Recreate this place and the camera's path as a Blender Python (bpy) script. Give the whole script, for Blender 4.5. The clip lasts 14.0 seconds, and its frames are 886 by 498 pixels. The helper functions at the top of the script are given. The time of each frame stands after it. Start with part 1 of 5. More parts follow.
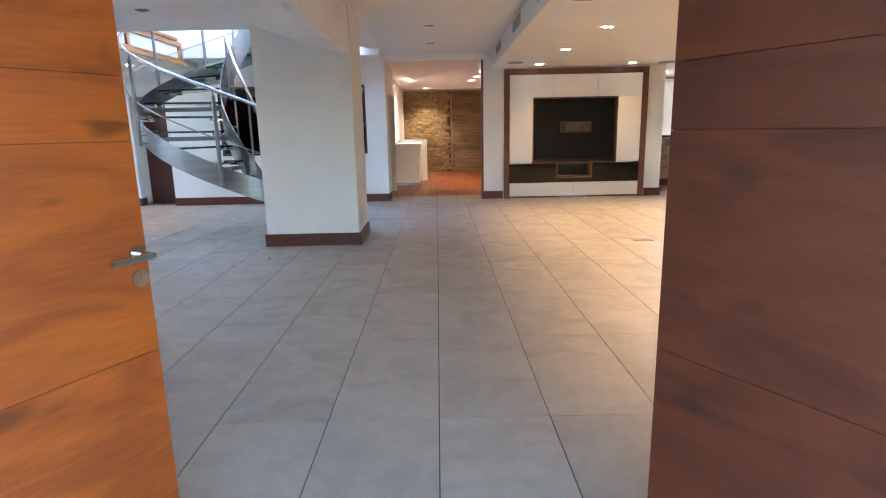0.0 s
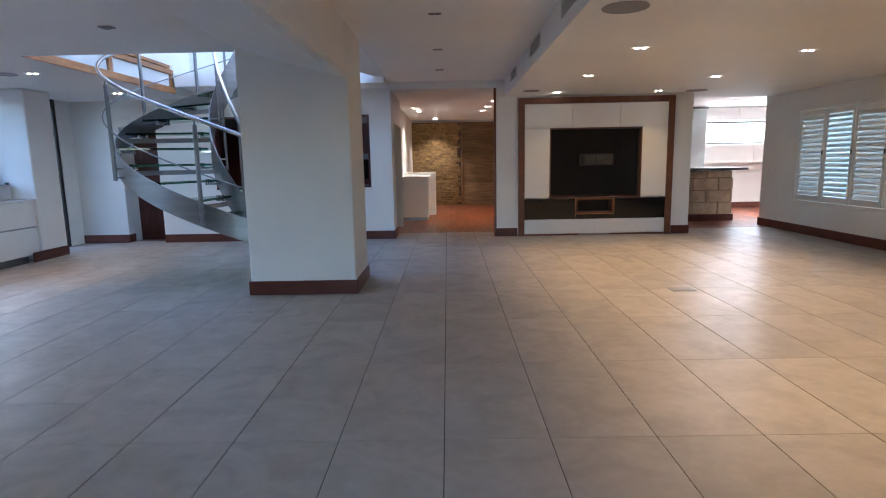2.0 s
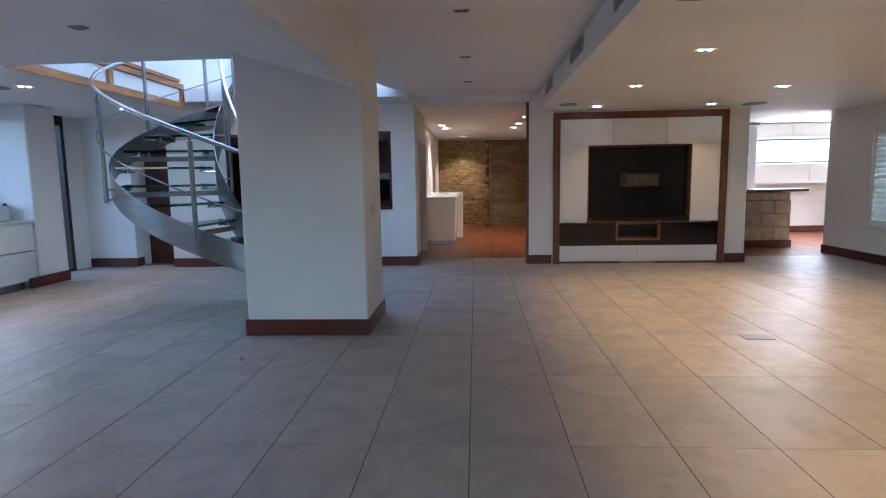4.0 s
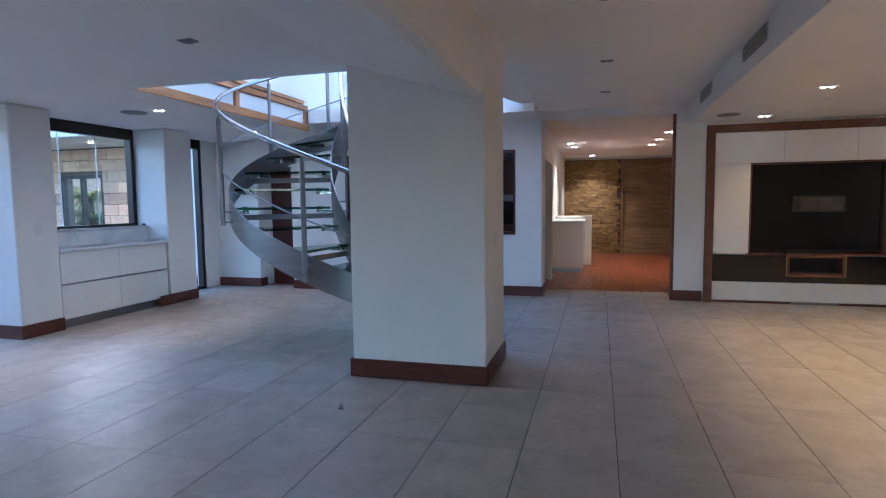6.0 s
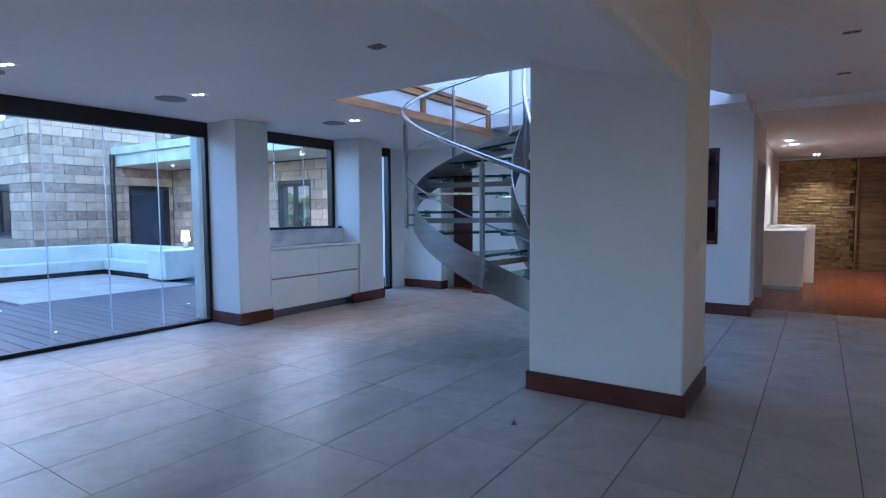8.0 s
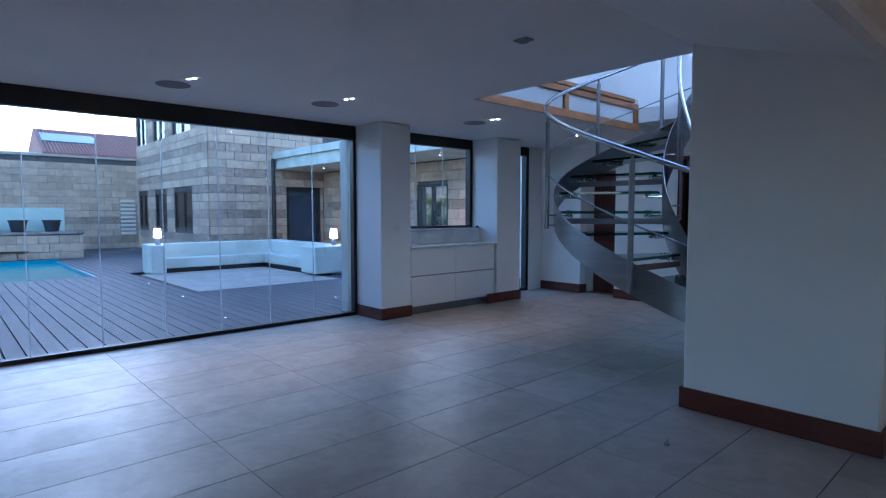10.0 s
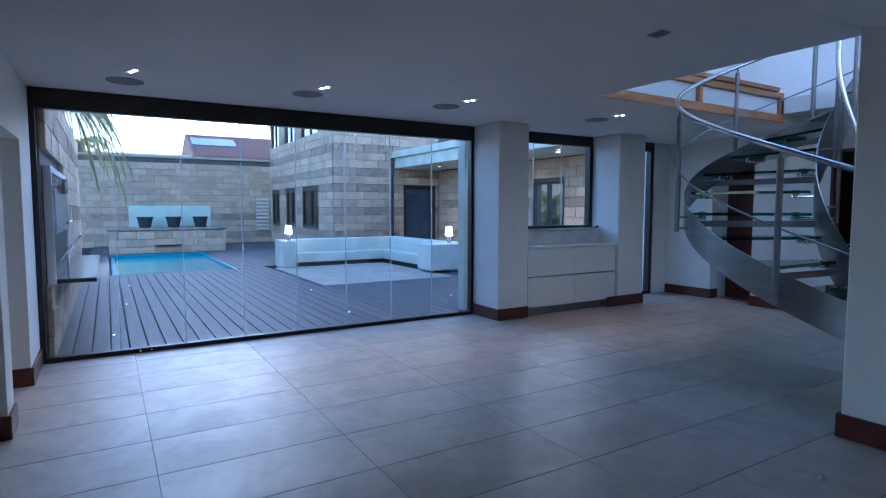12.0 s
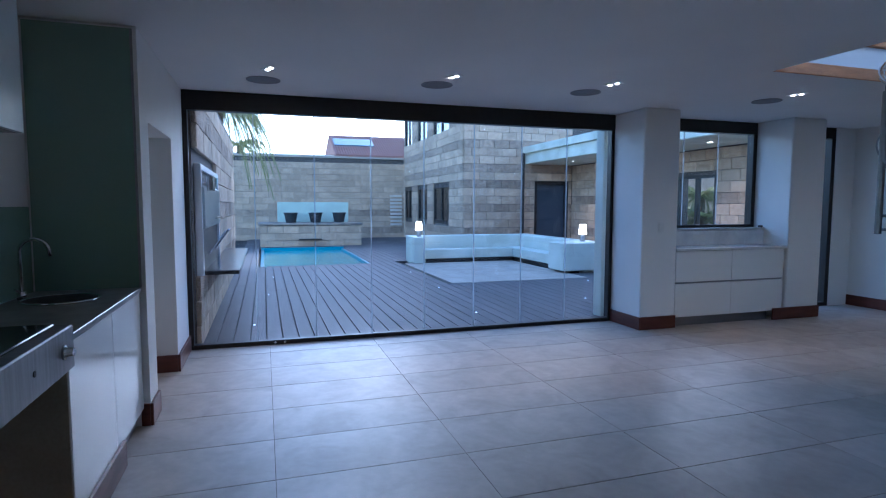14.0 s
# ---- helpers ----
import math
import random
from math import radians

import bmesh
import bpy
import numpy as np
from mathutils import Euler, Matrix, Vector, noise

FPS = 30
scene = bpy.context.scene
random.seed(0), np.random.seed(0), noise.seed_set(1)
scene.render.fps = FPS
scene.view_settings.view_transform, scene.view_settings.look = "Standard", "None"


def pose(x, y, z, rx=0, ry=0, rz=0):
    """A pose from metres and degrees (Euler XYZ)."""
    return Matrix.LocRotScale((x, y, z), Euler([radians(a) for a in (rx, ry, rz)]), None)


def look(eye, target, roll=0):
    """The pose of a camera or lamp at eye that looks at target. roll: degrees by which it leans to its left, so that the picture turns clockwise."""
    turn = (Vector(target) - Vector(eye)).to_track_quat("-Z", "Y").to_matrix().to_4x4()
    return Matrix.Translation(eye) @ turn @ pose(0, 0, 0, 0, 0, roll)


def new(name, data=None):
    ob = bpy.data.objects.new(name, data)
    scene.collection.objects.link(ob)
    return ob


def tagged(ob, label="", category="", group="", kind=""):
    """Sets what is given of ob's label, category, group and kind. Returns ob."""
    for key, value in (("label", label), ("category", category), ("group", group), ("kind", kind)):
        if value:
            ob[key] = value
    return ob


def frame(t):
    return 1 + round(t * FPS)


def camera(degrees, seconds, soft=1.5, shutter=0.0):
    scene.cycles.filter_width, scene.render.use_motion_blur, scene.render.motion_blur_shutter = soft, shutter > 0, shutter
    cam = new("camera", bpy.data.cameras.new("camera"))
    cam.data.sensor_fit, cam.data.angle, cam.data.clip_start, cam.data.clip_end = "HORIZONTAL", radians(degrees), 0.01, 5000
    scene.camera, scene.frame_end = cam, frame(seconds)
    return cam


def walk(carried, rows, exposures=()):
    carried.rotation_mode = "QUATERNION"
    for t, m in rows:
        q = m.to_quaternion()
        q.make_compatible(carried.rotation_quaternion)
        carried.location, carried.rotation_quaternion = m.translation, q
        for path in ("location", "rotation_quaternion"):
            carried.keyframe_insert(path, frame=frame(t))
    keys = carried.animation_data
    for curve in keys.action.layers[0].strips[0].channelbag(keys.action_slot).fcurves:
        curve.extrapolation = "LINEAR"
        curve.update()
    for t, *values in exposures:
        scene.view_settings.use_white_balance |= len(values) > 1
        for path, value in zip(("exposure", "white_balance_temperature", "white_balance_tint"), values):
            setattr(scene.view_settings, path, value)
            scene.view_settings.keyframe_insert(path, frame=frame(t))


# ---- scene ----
cam = camera(77.0, 14.0, soft=1.1)
PATH = [
    (0, (0.365, 0.05, 1.524), (0.377, 2.005, 1.106), -1.2),
    (0.5, (0.364, 0.336, 1.535), (0.377, 2.297, 1.142), -1.2),
    (1, (0.381, 0.564, 1.541), (0.385, 2.532, 1.189), -1.2),
    (1.5, (0.398, 0.798, 1.538), (0.389, 2.773, 1.218), -1.2),
    (2, (0.387, 1.052, 1.557), (0.366, 3.028, 1.245), -1.1),
    (4.5, (0.393, 2.268, 1.6), (0.218, 4.248, 1.378), -0.9),
    (5, (0.323, 2.516, 1.628), (0.069, 4.49, 1.427), -0.8),
    (5.5, (0.266, 2.712, 1.615), (-0.104, 4.669, 1.433), -0.8),
    (6, (0.214, 2.876, 1.614), (-0.324, 4.796, 1.449), -0.7),
    (6.5, (0.199, 2.974, 1.624), (-0.511, 4.837, 1.465), -0.7),
    (7, (0.181, 3.033, 1.617), (-0.673, 4.835, 1.467), -0.6),
    (7.5, (0.14, 3.115, 1.588), (-0.857, 4.843, 1.449), -0.5),
    (8, (0.088, 3.152, 1.576), (-1.027, 4.807, 1.443), -0.4),
    (10.5, (-0.066, 3.203, 1.565), (-1.609, 4.468, 1.434), 0.1),
    (11, (-0.074, 3.194, 1.579), (-1.682, 4.376, 1.445), 0.2),
    (11.5, (-0.088, 3.178, 1.595), (-1.753, 4.278, 1.456), 0.1),
    (12, (-0.13, 3.154, 1.628), (-1.839, 4.182, 1.484), -0.0),
    (12.5, (-0.202, 3.201, 1.641), (-1.957, 4.151, 1.492), -0.0),
    (13, (-0.289, 3.244, 1.642), (-2.097, 4.086, 1.492), -0.0),
    (13.5, (-0.395, 3.283, 1.636), (-2.257, 3.997, 1.484), 0.0),
    (14, (-0.524, 3.328, 1.624), (-2.423, 3.937, 1.468), 0.1),
]
EXPOSURES = [(0.0, 4.15, 5650, 10), (0.5, 4.0, 5400, 10), (1.0, 3.7, 5180, 10), (2.0, 3.33, 5130, 10), (5.0, 3.2, 4950, 10), (7.0, 3.25, 4700, 10), (8.0, 2.98, 4490, 10), (10.3, 2.24, 4480, 10), (14.0, 2.25, 4500, 10)]
walk(cam, [(t, look(eye, aim, lean)) for t, eye, aim, lean in PATH], EXPOSURES)

# ---- light ----
world = bpy.data.worlds.new("sky")
scene.world = world
world.use_nodes = True
wn = world.node_tree
sky = wn.nodes.new("ShaderNodeTexSky")
sky.sky_type = 'NISHITA'
sky.sun_disc = False
sky.sun_elevation = radians(22)
sky.sun_rotation = radians(300)
wn.links.new(sky.outputs[0], wn.nodes["Background"].inputs[0])
wn.nodes["Background"].inputs[1].default_value = 0.15
sun = bpy.data.lights.new("sun", 'SUN')
sun.energy, sun.angle, sun.color = 1.2, radians(4), (1.0, 0.88, 0.74)
sun_ob = new("sun", sun)
sun_ob.matrix_world = look((-8.2, 4.7, 3.82), (0, 0, 0))
WARM = (1.0, 0.60, 0.26)
SOFTWARM = (1.0, 0.80, 0.58)


def spot(x, y, z, watts, colour, degrees=105, blend=1.0):
    lamp = bpy.data.lights.new("spot", 'SPOT')
    lamp.energy, lamp.color = watts, colour
    lamp.spot_size, lamp.spot_blend, lamp.shadow_soft_size = radians(degrees), blend, 0.04
    ob = new("spot", lamp)
    ob.location = (x, y, z)
    return ob


# daylight through the kitchen's window band
day = bpy.data.lights.new("kitchen_daylight", 'AREA')
day.shape, day.size, day.size_y, day.energy, day.color = 'RECTANGLE', 2.8, 0.56, 15, (1.0, 0.93, 0.82)
day_ob = new("kitchen_daylight", day)
day_ob.matrix_world = pose(9.35, 17.97, 2.225, -90, 0, 0)

# ---- materials ----
def material(name, colour, rough=0.6, metal=0.0, vary=0.0, scale=3.0, fine=60.0, bump=0.0, per_object=0.0,
             stretch=(1, 1, 1), second=None, coat=0.0, emit=0.0, rough_vary=0.08, bump_scale=None, contrast=(0.35, 0.65), swirl=0.0):
    """A surface with two scales of variation; second: the colour it wanders to; stretch: the grain's direction."""
    m = bpy.data.materials.new(name)
    m.use_nodes = True
    t = m.node_tree
    N, L = t.nodes.new, t.links.new
    b = t.nodes["Principled BSDF"]
    b.inputs["Roughness"].default_value = rough
    b.inputs["Metallic"].default_value = metal
    b.inputs["Coat Weight"].default_value = coat
    b.inputs["Base Color"].default_value = (*colour, 1)
    if emit:
        b.inputs["Emission Color"].default_value = (*colour, 1)
        b.inputs["Emission Strength"].default_value = emit
    if not (vary or bump or per_object or second):
        return m
    co = N("ShaderNodeTexCoord")
    mp = N("ShaderNodeMapping")
    mp.inputs["Scale"].default_value = stretch
    src = co.outputs["Object"]
    if per_object:
        info = N("ShaderNodeObjectInfo")
        add = N("ShaderNodeVectorMath")
        mul = N("ShaderNodeVectorMath")
        mul.operation = 'MULTIPLY'
        mul.inputs[1].default_value = (37.0, 53.0, 71.0)
        L(info.outputs["Random"], mul.inputs[0])
        L(src, add.inputs[0])
        L(mul.outputs[0], add.inputs[1])
        src = add.outputs[0]
    L(src, mp.inputs[0])
    big, small = N("ShaderNodeTexNoise"), N("ShaderNodeTexNoise")
    big.inputs["Scale"].default_value, small.inputs["Scale"].default_value = scale, fine
    big.inputs["Detail"].default_value, small.inputs["Detail"].default_value = 5, 4
    big.inputs["Distortion"].default_value = swirl
    L(mp.outputs[0], big.inputs[0])
    L(mp.outputs[0], small.inputs[0])
    ramp = N("ShaderNodeMapRange")
    ramp.inputs["From Min"].default_value, ramp.inputs["From Max"].default_value = contrast
    L(big.outputs[0], ramp.inputs[0])
    mix = N("ShaderNodeMix")
    mix.data_type = 'RGBA'
    other = second or tuple(c * (1 - vary) for c in colour)
    mix.inputs[6].default_value, mix.inputs[7].default_value = (*colour, 1), (*other, 1)
    L(ramp.outputs[0], mix.inputs[0])
    hsv = N("ShaderNodeHueSaturation")
    L(mix.outputs[2], hsv.inputs["Color"])
    val = N("ShaderNodeMapRange")
    val.inputs["From Min"].default_value, val.inputs["From Max"].default_value = 0.3, 0.7
    val.inputs["To Min"].default_value, val.inputs["To Max"].default_value = 1 - vary * 0.4, 1 + vary * 0.4
    L(small.outputs[0], val.inputs[0])
    out = val.outputs[0]
    if per_object:
        tone = N("ShaderNodeMapRange")
        tone.inputs["To Min"].default_value, tone.inputs["To Max"].default_value = 1 - per_object, 1 + per_object
        L(info.outputs["Random"], tone.inputs[0])
        prod = N("ShaderNodeMath")
        prod.operation = 'MULTIPLY'
        L(out, prod.inputs[0])
        L(tone.outputs[0], prod.inputs[1])
        out = prod.outputs[0]
    L(out, hsv.inputs["Value"])
    L(hsv.outputs[0], b.inputs["Base Color"])
    rr = N("ShaderNodeMapRange")
    rr.inputs["To Min"].default_value, rr.inputs["To Max"].default_value = max(0.02, rough - rough_vary), min(1, rough + rough_vary)
    L(big.outputs[0], rr.inputs[0])
    L(rr.outputs[0], b.inputs["Roughness"])
    if bump:
        bp = N("ShaderNodeBump")
        bp.inputs["Strength"].default_value = bump
        bp.inputs["Distance"].default_value = 0.01 if bump_scale is None else bump_scale
        L(small.outputs[0], bp.inputs["Height"])
        L(bp.outputs[0], b.inputs["Normal"])
    return m


def clear_glass(name, tint=(1, 1, 1), gloss=1.0):
    m = bpy.data.materials.new(name)
    m.use_nodes = True
    t = m.node_tree
    t.nodes.remove(t.nodes["Principled BSDF"])
    tr, gl, mx, lw, pw, ad = (t.nodes.new("ShaderNode" + n) for n in ("BsdfTransparent", "BsdfGlossy", "MixShader", "LayerWeight", "Math", "Math"))
    tr.inputs[0].default_value = (*tint, 1)
    gl.inputs["Roughness"].default_value = 0.01
    lw.inputs[0].default_value = 0.5
    pw.operation, ad.operation = 'POWER', 'MULTIPLY_ADD'
    pw.inputs[1].default_value = 5.0
    ad.inputs[1].default_value, ad.inputs[2].default_value = 0.9 * gloss, 0.035 * gloss
    t.links.new(lw.outputs["Facing"], pw.inputs[0])
    t.links.new(pw.outputs[0], ad.inputs[0])
    t.links.new(ad.outputs[0], mx.inputs[0])
    t.links.new(tr.outputs[0], mx.inputs[1])
    t.links.new(gl.outputs[0], mx.inputs[2])
    t.links.new(mx.outputs[0], t.nodes["Material Output"].inputs[0])
    return m


def clear_seal(name, milk=0.45, colour=(0.72, 0.74, 0.75)):
    """A soft translucent strip between two panes."""
    m = bpy.data.materials.new(name)
    m.use_nodes = True
    t = m.node_tree
    t.nodes.remove(t.nodes["Principled BSDF"])
    tr, df, tl, m1, m2 = (t.nodes.new("ShaderNode" + n) for n in ("BsdfTransparent", "BsdfDiffuse", "BsdfTranslucent", "MixShader", "MixShader"))
    df.inputs[0].default_value = tl.inputs[0].default_value = (*colour, 1)
    m2.inputs[0].default_value = milk
    t.links.new(df.outputs[0], m1.inputs[1])
    t.links.new(tl.outputs[0], m1.inputs[2])
    t.links.new(tr.outputs[0], m2.inputs[1])
    t.links.new(m1.outputs[0], m2.inputs[2])
    t.links.new(m2.outputs[0], t.nodes["Material Output"].inputs[0])
    return m


def figured_wood(name, colour, dark, rough):
    """Slab-cut hardwood: swirling bands along local x, fine pores, a few dark knots."""
    m = bpy.data.materials.new(name)
    m.use_nodes = True
    t = m.node_tree
    N, L = t.nodes.new, t.links.new
    b = t.nodes["Principled BSDF"]
    co, info, off, mul, mp = N("ShaderNodeTexCoord"), N("ShaderNodeObjectInfo"), N("ShaderNodeVectorMath"), N("ShaderNodeVectorMath"), N("ShaderNodeMapping")
    mul.operation = 'MULTIPLY'
    mul.inputs[1].default_value = (13.0, 29.0, 17.0)
    L(info.outputs["Random"], mul.inputs[0])
    L(co.outputs["Object"], off.inputs[0])
    L(mul.outputs[0], off.inputs[1])
    mp.inputs["Scale"].default_value = (1.0, 1.0, 3.2)
    mp.inputs["Rotation"].default_value = (0, 0.10, 0)
    L(off.outputs[0], mp.inputs[0])
    b.inputs["Specular IOR Level"].default_value = 0.3
    bands, pores, broad, knots = (N("ShaderNodeTexNoise") for _ in range(4))
    bands.inputs["Scale"].default_value, bands.inputs["Detail"].default_value, bands.inputs["Distortion"].default_value = 1.5, 3.0, 1.3
    broad.inputs["Scale"].default_value, broad.inputs["Detail"].default_value = 0.9, 2.0
    pores.inputs["Scale"].default_value, pores.inputs["Detail"].default_value = 22.0, 5.0
    knots.inputs["Scale"].default_value, knots.inputs["Detail"].default_value, knots.inputs["Distortion"].default_value = 2.6, 1.0, 0.4
    pm = N("ShaderNodeMapping")
    pm.inputs["Scale"].default_value = (0.35, 1.0, 4.0)
    L(off.outputs[0], pm.inputs[0])
    L(mp.outputs[0], bands.inputs[0])
    L(off.outputs[0], broad.inputs[0])
    L(pm.outputs[0], pores.inputs[0])
    L(mp.outputs[0], knots.inputs[0])

    def ramp(src, lo, hi, a, c):
        r = N("ShaderNodeMapRange")
        r.inputs["From Min"].default_value, r.inputs["From Max"].default_value = lo, hi
        r.inputs["To Min"].default_value, r.inputs["To Max"].default_value = a, c
        L(src, r.inputs[0])
        return r.outputs[0]
    mix = N("ShaderNodeMix")
    mix.data_type = 'RGBA'
    mix.inputs[6].default_value, mix.inputs[7].default_value = (*colour, 1), (*dark, 1)
    L(ramp(bands.outputs[0], 0.40, 0.72, 0.0, 0.85), mix.inputs[0])
    hsv = N("ShaderNodeHueSaturation")
    L(mix.outputs[2], hsv.inputs["Color"])
    p1, p2 = N("ShaderNodeMath"), N("ShaderNodeMath")
    p1.operation = p2.operation = 'MULTIPLY'
    L(ramp(pores.outputs[0], 0.3, 0.7, 0.88, 1.12), p1.inputs[0])
    L(ramp(broad.outputs[0], 0.3, 0.7, 0.82, 1.18), p1.inputs[1])
    L(p1.outputs[0], p2.inputs[0])
    L(ramp(knots.outputs[0], 0.66, 0.76, 1.0, 0.45), p2.inputs[1])
    L(p2.outputs[0], hsv.inputs["Value"])
    L(hsv.outputs[0], b.inputs["Base Color"])
    L(ramp(bands.outputs[0], 0.3, 0.7, rough - 0.06, rough + 0.1), b.inputs["Roughness"])
    bp = N("ShaderNodeBump")
    bp.inputs["Strength"].default_value, bp.inputs["Distance"].default_value = 0.08, 0.002
    L(pores.outputs[0], bp.inputs["Height"])
    L(bp.outputs[0], b.inputs["Normal"])
    return m


